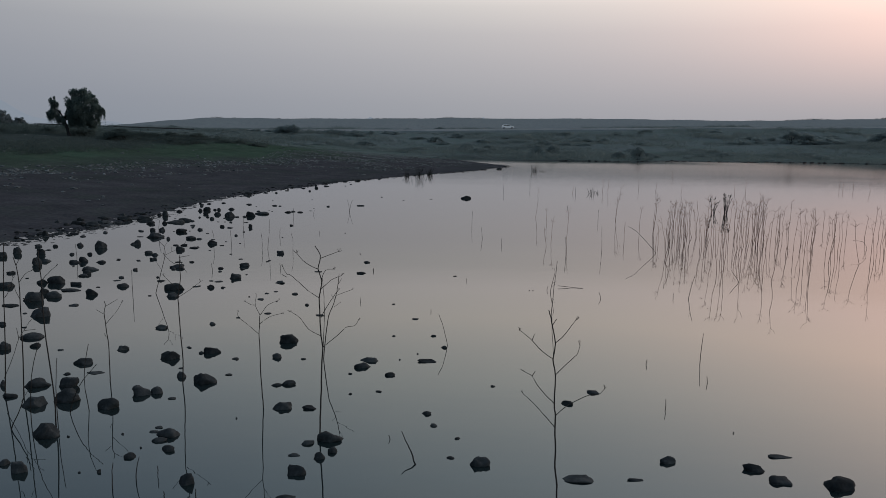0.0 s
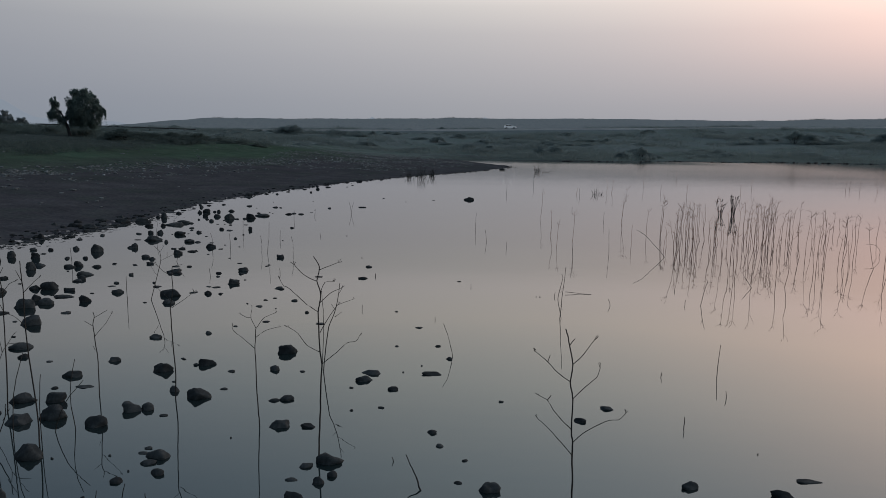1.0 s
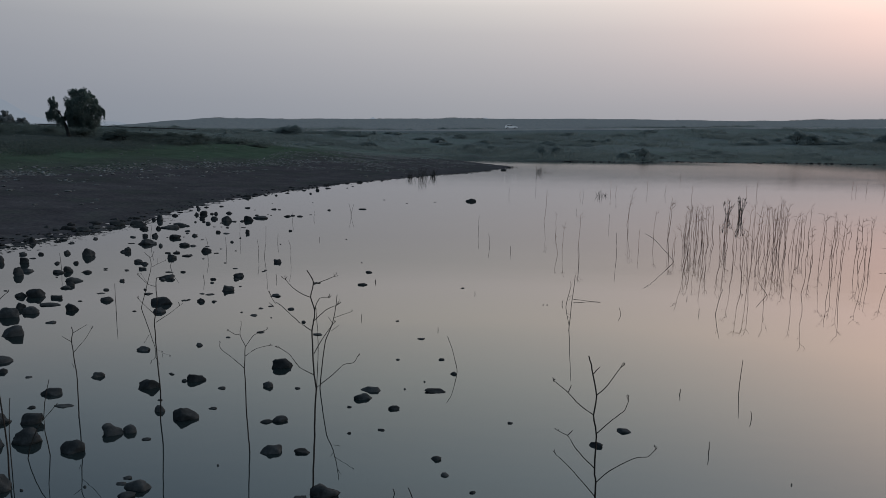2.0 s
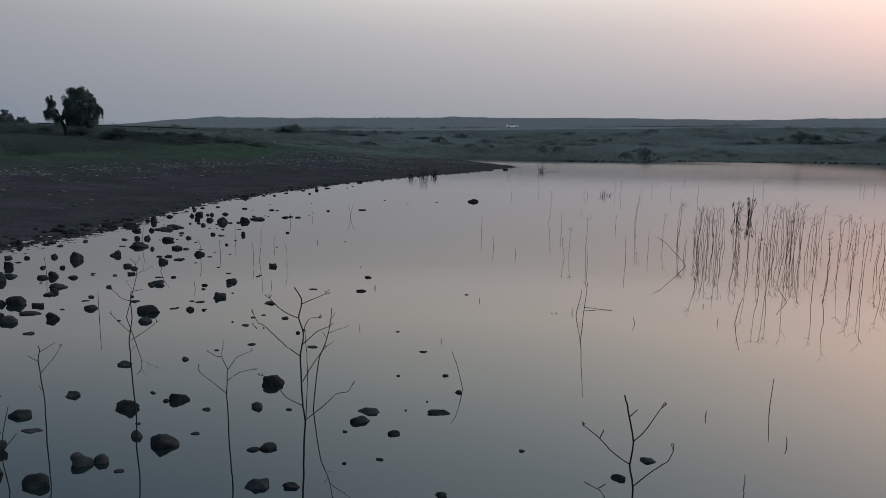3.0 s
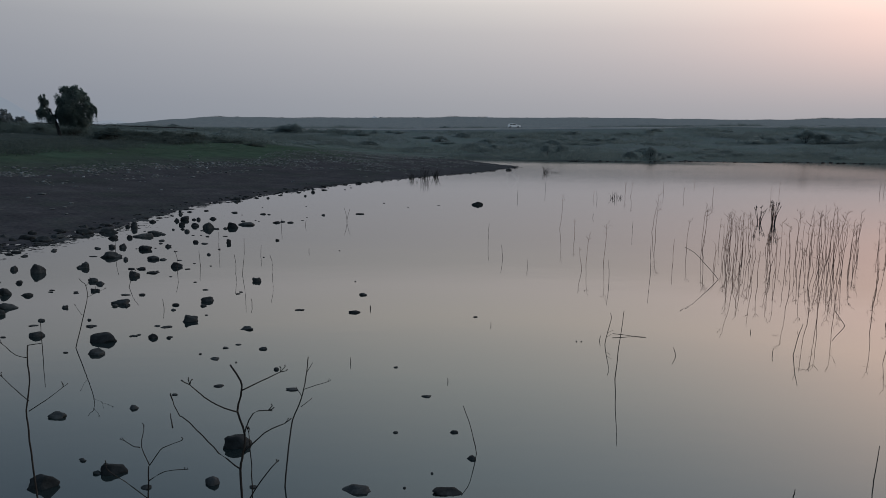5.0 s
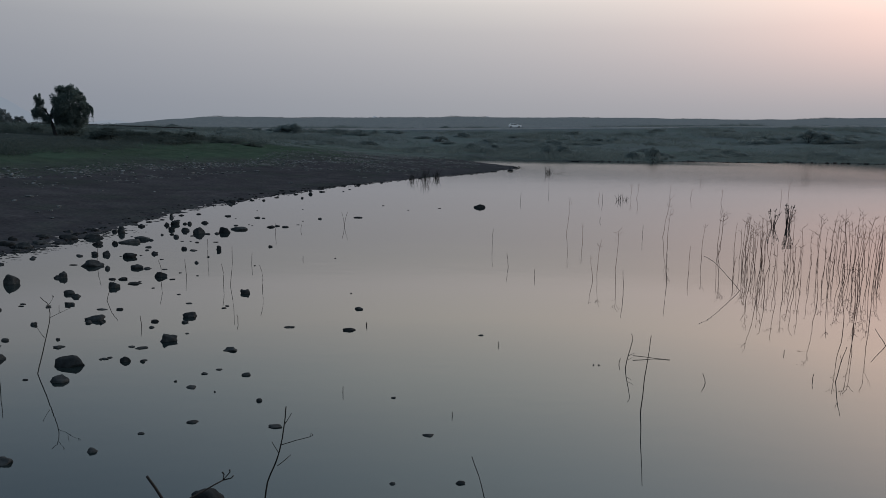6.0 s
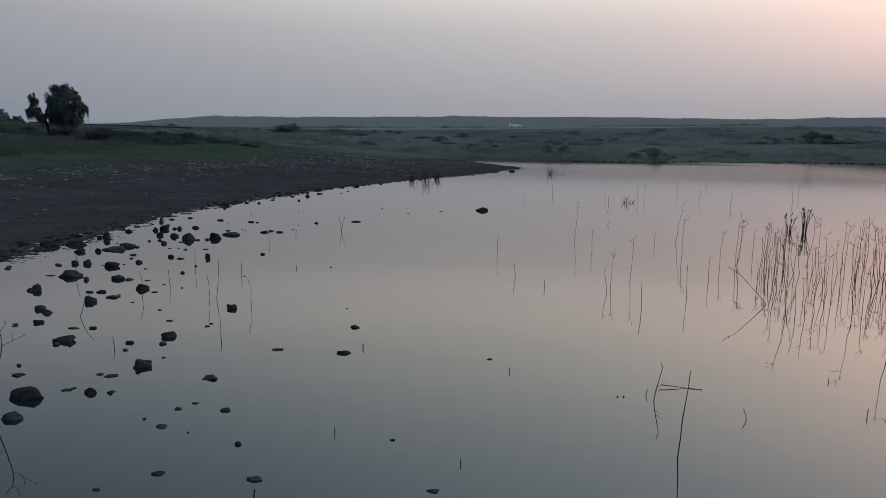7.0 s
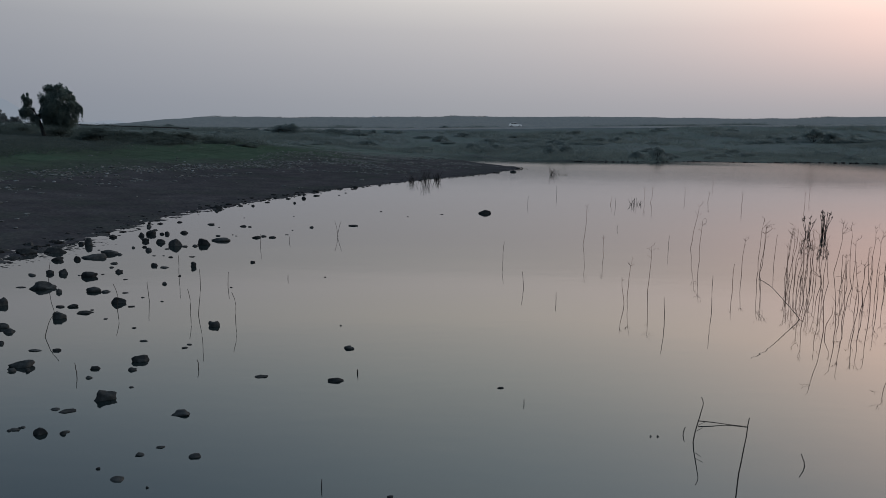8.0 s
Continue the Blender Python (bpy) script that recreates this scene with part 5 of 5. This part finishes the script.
for row in (
        (-9.5, 26.54, 0.14, 0.1, 0.02),
        (-13.71, 26.54, 0.18, 0.13, 0.04),
        (-15.7, 26.69, 0.21, 0.15, 0.07),
        (-12.4, 26.92, 0.21, 0.15, 0.05),
        (-12.49, 27.01, 0.18, 0.13, 0.05),
        (-11.07, 27.01, 0.11, 0.08, 0.02),
        (-8.17, 27.13, 0.11, 0.08, 0.04),
        (-10.48, 27.23, 0.11, 0.08, 0.02),
        (-3.92, 27.26, 0.08, 0.06, 0.02),
        (-10.74, 28.31, 0.15, 0.11, 0.04),
        (-6.69, 29.52, 0.19, 0.14, 0.06),
        (-9.67, 30.28, 0.16, 0.12, 0.04),
        (-10.34, 30.57, 0.15, 0.11, 0.02),
        (-10.02, 30.59, 0.1, 0.07, 0.02),
        (-11.59, 30.7, 0.21, 0.15, 0.06),
        (-12.74, 31.59, 0.11, 0.08, 0.02),
        (-10.48, 32.04, 0.18, 0.13, 0.03),
        (-11.78, 32.2, 0.13, 0.1, 0.06),
        (-11.44, 32.36, 0.2, 0.15, 0.06)):
    cobble(*row)
for row in (
        (-9.04, 35.6, 0.1, 0.07, 0.02),
        (-12.18, 35.81, 0.2, 0.15, 0.08),
        (-9.27, 35.92, 0.1, 0.07, 0.02),
        (-7.06, 36.14, 0.19, 0.14, 0.02),
        (-7.14, 37.59, 0.1, 0.07, 0.02),
        (-10.58, 38.22, 0.11, 0.08, 0.02),
        (-9.3, 38.55, 0.19, 0.13, 0.04),
        (-6.5, 38.64, 0.21, 0.15, 0.07),
        (-10.56, 42.05, 0.09, 0.06, 0.02),
        (-8.29, 43.09, 0.12, 0.09, 0.02),
        (-2.41, 43.52, 0.15, 0.11, 0.02),
        (-0.66, 44.82, 0.21, 0.15, 0.02),
        (-4.05, 45.87, 0.16, 0.11, 0.03),
        (-9.79, 50.18, 0.21, 0.15, 0.09),
        (-8.01, 56.48, 0.16, 0.12, 0.04),
        (-7.84, 58.55, 0.21, 0.15, 0.04)):
    cobble(*row)
# bare sticks that stand in the water: x, y, lean of the tip, height
for row in (
        (-6.28, 22.78, -0.01, 0.6),
        (-6.04, 22.64, 0.1, 1.09),
        (-5.04, 22.18, -0.03, 0.69),
        (-6.36, 25.89, 0.01, 0.37),
        (-7.76, 24.02, -0, 0.49),
        (-8.11, 23.06, -0.02, 0.63),
        (-8.16, 27.05, 0.03, 0.64),
        (-11.08, 25.43, 0.05, 0.67),
        (-8.49, 20.69, 0.21, 0.52),
        (-6.64, 18.39, -0.03, 0.23),
        (-4.72, 18.89, -0.01, 0.17),
        (-1.87, 18.74, 0, 0.07),
        (-4.9, 36, -0.13, 0.64),
        (-4.92, 36, 0.17, 0.64),
        (-4.94, 26.93, 0, 0.13),
        (-7.31, 32.86, 0.03, 0.47),
        (0.92, 17.39, -0, 0.08),
        (1.54, 30.16, 0.02, 0.73),
        (1.82, 26.12, -0.06, 0.48),
        (2.48, 24.52, -0.01, 0.25),
        (4.57, 22.26, -0.03, 0.65),
        (8.09, 33.49, -0.01, 0.54)):
    stick(*row)
for row in (
        (6.14, 23.65, -0.05, 0.9),
        (3.07, 16.35, 0.02, 0.11),
        (4.7, 51.43, 0.02, 0.54),
        (7.49, 57.92, -0.03, 0.73),
        (10.05, 50.67, -0.03, 0.56),
        (7.54, 39.48, 0.04, 0.21),
        (-1.76, 14.62, 0, 0.11),
        (-1.85, 18.68, 0, 0.1),
        (-0.01, 13.74, -0, 0.07),
        (6.23, 15.57, -0, 0.13),
        (6.46, 17.13, 0, 0.08),
        (-7.51, 14.94, 0.01, 0.66),
        (-11.4, 19.76, 0.02, 0.55),
        (-4.88, 7.46, 0.01, 0.98),
        (-5.1, 7.02, 0.08, 0.95),
        (-3.29, 5.38, 0.06, 0.3),
        (-3.46, 5.16, 0.02, 0.32),
        (-0.41, 6.62, -0.02, 0.06),
        (5.06, 10.31, 0.03, 0.51),
        (3.66, 7.84, -0, 0.16),
        (4.73, 9.04, -0.01, 0.12),
        (3.98, 10.02, 0.01, 0.1)):
    stick(*row)
for row in (
        (4.31, 15.38, -0.04, 0.16),
        (4.35, 6.99, -0, 0.02),
        (-6.56, 34.34, 0.03, 0.24),
        (0.37, 11.02, -0.18, 0.62),
        (-3.07, 5.47, 0.01, 0.14),
        (-2.81, 5, 0, 0.07),
        (-2.46, 5.01, -0, 0.09),
        (-5.1, 7.35, 0.45, 0.76),
        (-5.47, 7.02, 0.15, 1.2)):
    stick(*row)
# reeds: x, y, height
for row in (
        (9.57, 28.89, 1.56),
        (7.97, 21.96, 1.36),
        (9.37, 26.07, 1.45),
        (10.45, 28.99, 1.44),
        (9.2, 24.54, 1.48),
        (11.19, 30.48, 1.32),
        (10.29, 27.5, 1.44),
        (10.64, 27.89, 1.05),
        (8.75, 25.39, 0.72),
        (12.46, 31.71, 1.18),
        (9.76, 23.63, 1.2),
        (9.87, 23.5, 1.38),
        (12.05, 29.16, 1.7),
        (11.27, 26.75, 1.76),
        (9.58, 21.98, 1.7),
        (8.68, 19.09, 1.49),
        (12.38, 28.63, 1.08),
        (10.95, 24.42, 1.04),
        (13.35, 29.3, 1.4),
        (11.52, 24.48, 1.3),
        (9.76, 19.94, 1.62),
        (12.01, 25.1, 1.02),
        (14.06, 29.77, 1.29),
        (12.65, 26.08, 1.67),
        (14.65, 30.24, 1.13)):
    reed(*row)
for row in (
        (13.01, 26.11, 1.38),
        (12.46, 24.56, 1.61),
        (15.86, 32.11, 1.47),
        (12.64, 24.58, 0.98),
        (9.89, 18.04, 1.5),
        (16.62, 31.09, 1.29),
        (12.67, 22.49, 1.53),
        (14.68, 25.96, 1.37),
        (12.34, 21.08, 1.34),
        (16.9, 30.09, 0.99),
        (11.97, 20.02, 1.46),
        (11.82, 19.62, 1.61),
        (15.16, 26.01, 1.15),
        (17.67, 30.58, 1.11),
        (18.39, 31.29, 0.89),
        (13.48, 21.85, 1.03),
        (13.23, 21.16, 1.49),
        (14.65, 23.67, 1.52),
        (18.16, 29.83, 0.93),
        (14.42, 22.64, 1.54),
        (16.96, 26.83, 1.13)):
    reed(*row)
for row in (
        (14.31, 21.24, 1.4),
        (14.84, 21.51, 1.82),
        (14.97, 21.52, 1.28),
        (17.55, 25.63, 1.45),
        (17.6, 25.48, 1.06),
        (16.85, 24, 1.01),
        (18.4, 26.64, 1.36),
        (18.66, 28.37, 0.87),
        (15.15, 24.12, 1.07),
        (12.77, 23.24, 1.21),
        (11.77, 23.81, 1.38),
        (10.06, 22.38, 1.11),
        (8.89, 22.9, 1.33),
        (9.5, 28.75, 1.42),
        (7.94, 21.83, 0.62),
        (8.03, 21.63, 0.77),
        (9.2, 25.91, 0.94),
        (8.98, 24.68, 1.32),
        (10.99, 31.03, 0.89),
        (10.19, 27.52, 1.14)):
    reed(*row)
for row in (
        (8.49, 24.84, 0.57),
        (9, 24.96, 0.68),
        (8.66, 18.65, 1.33),
        (8.85, 19.02, 1.41),
        (12.54, 25.68, 1.32),
        (15.86, 32.66, 1.09),
        (9.85, 18.51, 1.26),
        (14.76, 25.62, 1.19)):
    reed(*row)
for row in (
        (11.56, 19.75, 1.23),
        (17.39, 30.29, 0.98),
        (18.63, 30.65, 0.66),
        (13.14, 20.63, 0.98),
        (18.43, 30.77, 0.67),
        (18.54, 26.6, 0.7),
        (12.96, 23.47, 1),
        (8.78, 22.19, 0.98)):
    reed(*row)
for row in (
        (9.04, 23.3, 0.6),
        (5.04, 34.52, 1.59),
        (5.21, 31.59, 0.75),
        (4.48, 25.23, 0.96),
        (4.15, 24.24, 0.73),
        (5.18, 25.83, 1.24),
        (8.84, 28.5, 1.19),
        (7.53, 25.91, 0.79),
        (9.67, 29.23, 1.68),
        (8.41, 31.02, 1.38),
        (9.05, 33.85, 1.62),
        (13.04, 55.17, 0.82),
        (13.13, 53.95, 0.9),
        (24.73, 74.19, 0.79),
        (10.08, 52.2, 0.52),
        (35.82, 61.7, 0.76),
        (36.22, 61.78, 0.76),
        (37.26, 61.98, 0.76),
        (36.69, 58.43, 0.72),
        (16.7, 57.86, 0.72),
        (17.22, 54.73, 0.68),
        (22.82, 52.83, 0.88),
        (26.64, 59.86, 0.84),
        (18.38, 52.03, 0.87)):
    reed(*row)
# tight bundles among them: x, y, height, count
bundle_rng = random.Random(77)
for x, y, h, count in ((10.22, 28.26, 1.6, 5), (10.57, 28.06, 1.5, 3), (10.49, 27.17, 1.4, 4), (11.20, 27.23, 1.25, 4), (12.51, 27.13, 1.6, 6), (12.48, 26.52, 1.4, 3), (13.11, 26.77, 1.85, 6), (13.01, 25.79, 1.8, 5), (14.50, 27.52, 1.5, 5), (10.36, 24.35, 1.2, 3)):
    for _ in range(count):
        reed(round(x + bundle_rng.gauss(0, 0.16), 2), round(y + bundle_rng.gauss(0, 0.25), 2), round(h * bundle_rng.uniform(0.62, 1.04), 2))
# tall dry weeds: foot, stem bends and side branches as (sideways, up)
dry_plant(1.54, 4.80, ((0.00, 0), (0.00, 0.30), (-0.03, 0.51), (-0.03, 0.69), (-0.05, 0.97), (-0.05, 1.10), (-0.07, 1.24), (-0.07, 1.55), (-0.10, 1.73), (-0.08, 1.90), (-0.12, 2.10), (-0.14, 2.19), (-0.16, 2.25)),
          (((-0.05, 0.97), (-0.15, 1.07), (-0.24, 1.16), (-0.37, 1.26, 0.20)), ((-0.05, 1.10), (0.05, 1.19), (0.17, 1.26), (0.31, 1.32), (0.41, 1.32), (0.48, 1.38, 0.08)), ((-0.07, 1.24), (-0.17, 1.35), (-0.26, 1.46), (-0.32, 1.57), (-0.40, 1.63, -0.15)), ((-0.31, 1.54), (-0.30, 1.64, -0.14)), ((-0.07, 1.55), (0.02, 1.68), (0.09, 1.78), (0.12, 1.85), (0.13, 1.95, -0.25)),
           ((-0.10, 1.73), (-0.22, 1.82), (-0.32, 1.93), (-0.43, 2.03), (-0.47, 2.06, -0.10)), ((-0.32, 1.93), (-0.31, 2.01, -0.05)), ((-0.08, 1.90), (0.01, 1.97), (0.07, 2.04), (0.14, 2.12, 0.10)), ((-0.12, 2.09), (-0.09, 2.19, -0.11)),))
dry_plant(-1.35, 6.58, ((0.00, 0), (0.01, 0.30), (0.03, 0.70), (0.04, 1.01), (0.06, 1.28), (0.04, 1.43), (0.03, 1.70), (0.02, 1.94), (0.04, 2.05), (0.05, 2.17), (0.01, 2.32), (0.04, 2.46), (0.02, 2.54), (-0.03, 2.62)),
          (((0.06, 1.28), (0.24, 1.43), (0.36, 1.54), (0.47, 1.56), (0.51, 1.62, 0.08)), ((0.04, 1.43), (-0.11, 1.53), (-0.21, 1.69), (-0.31, 1.78, -0.14)), ((0.04, 1.68), (0.18, 1.92), (0.30, 2.09, -0.21)), ((0.02, 1.94), (-0.13, 2.02), (-0.25, 2.11), (-0.39, 2.21), (-0.44, 2.20), (-0.50, 2.28, 0.27)), ((-0.40, 2.21), (-0.52, 2.19, 0.27)),
           ((0.04, 2.05), (0.17, 2.17), (0.29, 2.22, 0.07)), ((0.05, 2.17), (0.10, 2.30), (0.19, 2.31, 0.06)), ((0.01, 2.32), (-0.10, 2.38), (-0.19, 2.47), (-0.23, 2.54, -0.13)), ((0.04, 2.46), (0.14, 2.49), (0.24, 2.52, 0.19)), ((0.06, 1.20), (0.08, 1.70), (0.07, 1.94), (0.05, 2.14, 0.10)),))
dry_plant(-1.89, 10.05, ((0.00, 0), (0.05, 0.49), (0.10, 0.81), (0.19, 1.02), (0.24, 1.19), (0.28, 1.40), (0.30, 1.58)),
          (((0.24, 1.19), (0.39, 1.26), (0.53, 1.32, -0.10)), ((0.20, 0.98), (0.31, 1.05, 0.10)), ((0.22, 1.10), (0.14, 1.20, 0.05)), ((0.28, 1.40), (0.34, 1.50, 0.02)),))
dry_plant(-2.38, 7.66, ((0.00, 0), (-0.01, 0.19), (-0.03, 0.62), (-0.03, 0.93), (-0.03, 1.13), (-0.02, 1.29), (-0.01, 1.42)),
          (((-0.03, 1.13), (-0.20, 1.30), (-0.30, 1.41), (-0.30, 1.48, -0.12)), ((-0.02, 1.29), (0.16, 1.43), (0.35, 1.51, -0.24)), ((-0.01, 1.42), (0.09, 1.56), (0.16, 1.61), (0.27, 1.66, -0.07)), ((-0.01, 1.42), (-0.09, 1.55), (-0.09, 1.67, 0.11)), ((-0.08, 1.57), (-0.15, 1.57), (-0.22, 1.60, 0.05)),))
dry_plant(-3.94, 8.65, ((0.00, 0), (0.01, 0.39), (-0.01, 0.90), (-0.01, 1.26), (-0.01, 1.47), (0.04, 1.75), (0.03, 1.97), (0.04, 2.09)),
          (((0.01, 1.55), (-0.09, 1.64), (-0.22, 1.78)), ((0.02, 1.97), (-0.07, 2.00), (-0.18, 2.11)), ((0.04, 2.09), (0.21, 2.13)), ((0.00, 1.45), (0.18, 1.57), (0.35, 1.70)),))
dry_plant(-7.07, 15.28, ((0.00, 0), (0.11, 0.40), (0.20, 0.72), (0.28, 0.99), (0.27, 1.21), (0.20, 1.29), (0.15, 1.35)),
          (((0.27, 1.21), (0.32, 1.27), (0.35, 1.33, 0.0)), ((0.28, 0.99), (0.44, 1.07), (0.61, 1.15, 0.0)), ((0.44, 1.07), (0.45, 1.21, 0.0)), ((0.16, 0.64), (0.10, 0.72), (0.05, 0.81, 0.0)),))
dry_plant(-5.16, 8.72, ((0.00, 0), (0.00, 0.10), (0.00, 0.56), (-0.02, 0.92), (-0.03, 1.15), (0.00, 1.26), (-0.01, 1.35)),
          (((-0.01, 0.97), (0.14, 1.15), (0.23, 1.30)), ((-0.04, 1.13), (-0.15, 1.21)), ((0.00, 1.26), (0.18, 1.37)), ((-0.02, 0.74), (-0.05, 0.81)),))
dry_plant(-5.04, 6.87, ((0.00, 0), (0.00, 0.26), (-0.02, 0.75), (-0.04, 1.23), (-0.05, 1.71), (-0.05, 2.02), (-0.07, 2.29), (-0.08, 2.46)),
          (((-0.05, 2.06), (0.05, 2.16), (0.14, 2.24, 0.0)), ((-0.06, 2.20), (-0.16, 2.33, 0.05)), ((-0.05, 1.60), (-0.14, 1.74), (-0.22, 1.80, -0.08)),))
dry_plant(-6.15, 8.00, ((0.00, 0), (0.02, 0.60), (0.06, 1.26), (0.07, 1.79), (0.04, 2.04), (0.00, 2.17)),
          (((0.07, 1.79), (0.17, 1.92), (0.25, 1.96, 0.0)), ((0.06, 1.50), (-0.04, 1.68, 0.05)), ((0.04, 2.04), (0.10, 2.16, 0.0)),))
dry_plant(-6.44, 8.00, ((0.00, 0), (0.03, 0.50), (0.07, 0.91), (0.11, 1.43), (0.14, 1.95), (0.16, 2.38)),
          (((0.01, 0.28), (0.16, 0.60), (0.28, 0.91), (0.37, 1.04), (0.46, 1.18, 0.0)), ((0.28, 0.91), (0.26, 1.08, 0.0)), ((0.37, 1.04), (0.52, 1.05, 0.05)), ((0.12, 1.55), (0.22, 1.68), (0.30, 1.86, -0.05)),))
dry_plant(-5.59, 6.76, ((0.00, 0), (0.10, 0.22), (0.19, 0.45), (0.21, 0.62)), (((0.17, 0.40), (0.28, 0.58, 0.0)),))
dry_plant(3.12, 16.08, ((0.00, 0), (0.04, 0.22), (0.09, 0.42), (0.11, 0.56), (0.08, 0.64)),
          (((0.04, 0.16), (0.12, 0.21, 0.0)), ((0.05, 0.24), (0.16, 0.30, 0.0)),))
dry_plant(2.85, 14.02, ((0.00, 0), (0.02, 0.24), (0.04, 0.56), (0.07, 0.87), (0.09, 1.20)), ())
dry_plant(6.62, 15.55, ((0.00, 0), (0.07, 0.36), (0.14, 0.62)), (((0.07, 0.36), (0.03, 0.48, 0.0)),))
dry_plant(8.85, 17.82, ((0.00, 0), (-0.13, 0.19), (-0.24, 0.35)), ())
dry_plant(16.03, 23.79, ((0.00, 0), (0.02, 0.20), (-0.16, 0.42), (-0.50, 0.46)), ())
dry_plant(7.96, 23.00, ((0.00, 0), (-0.37, 0.42), (-0.75, 0.80), (-1.05, 0.96)),
          (((-0.75, 0.80), (-0.93, 0.88)),))
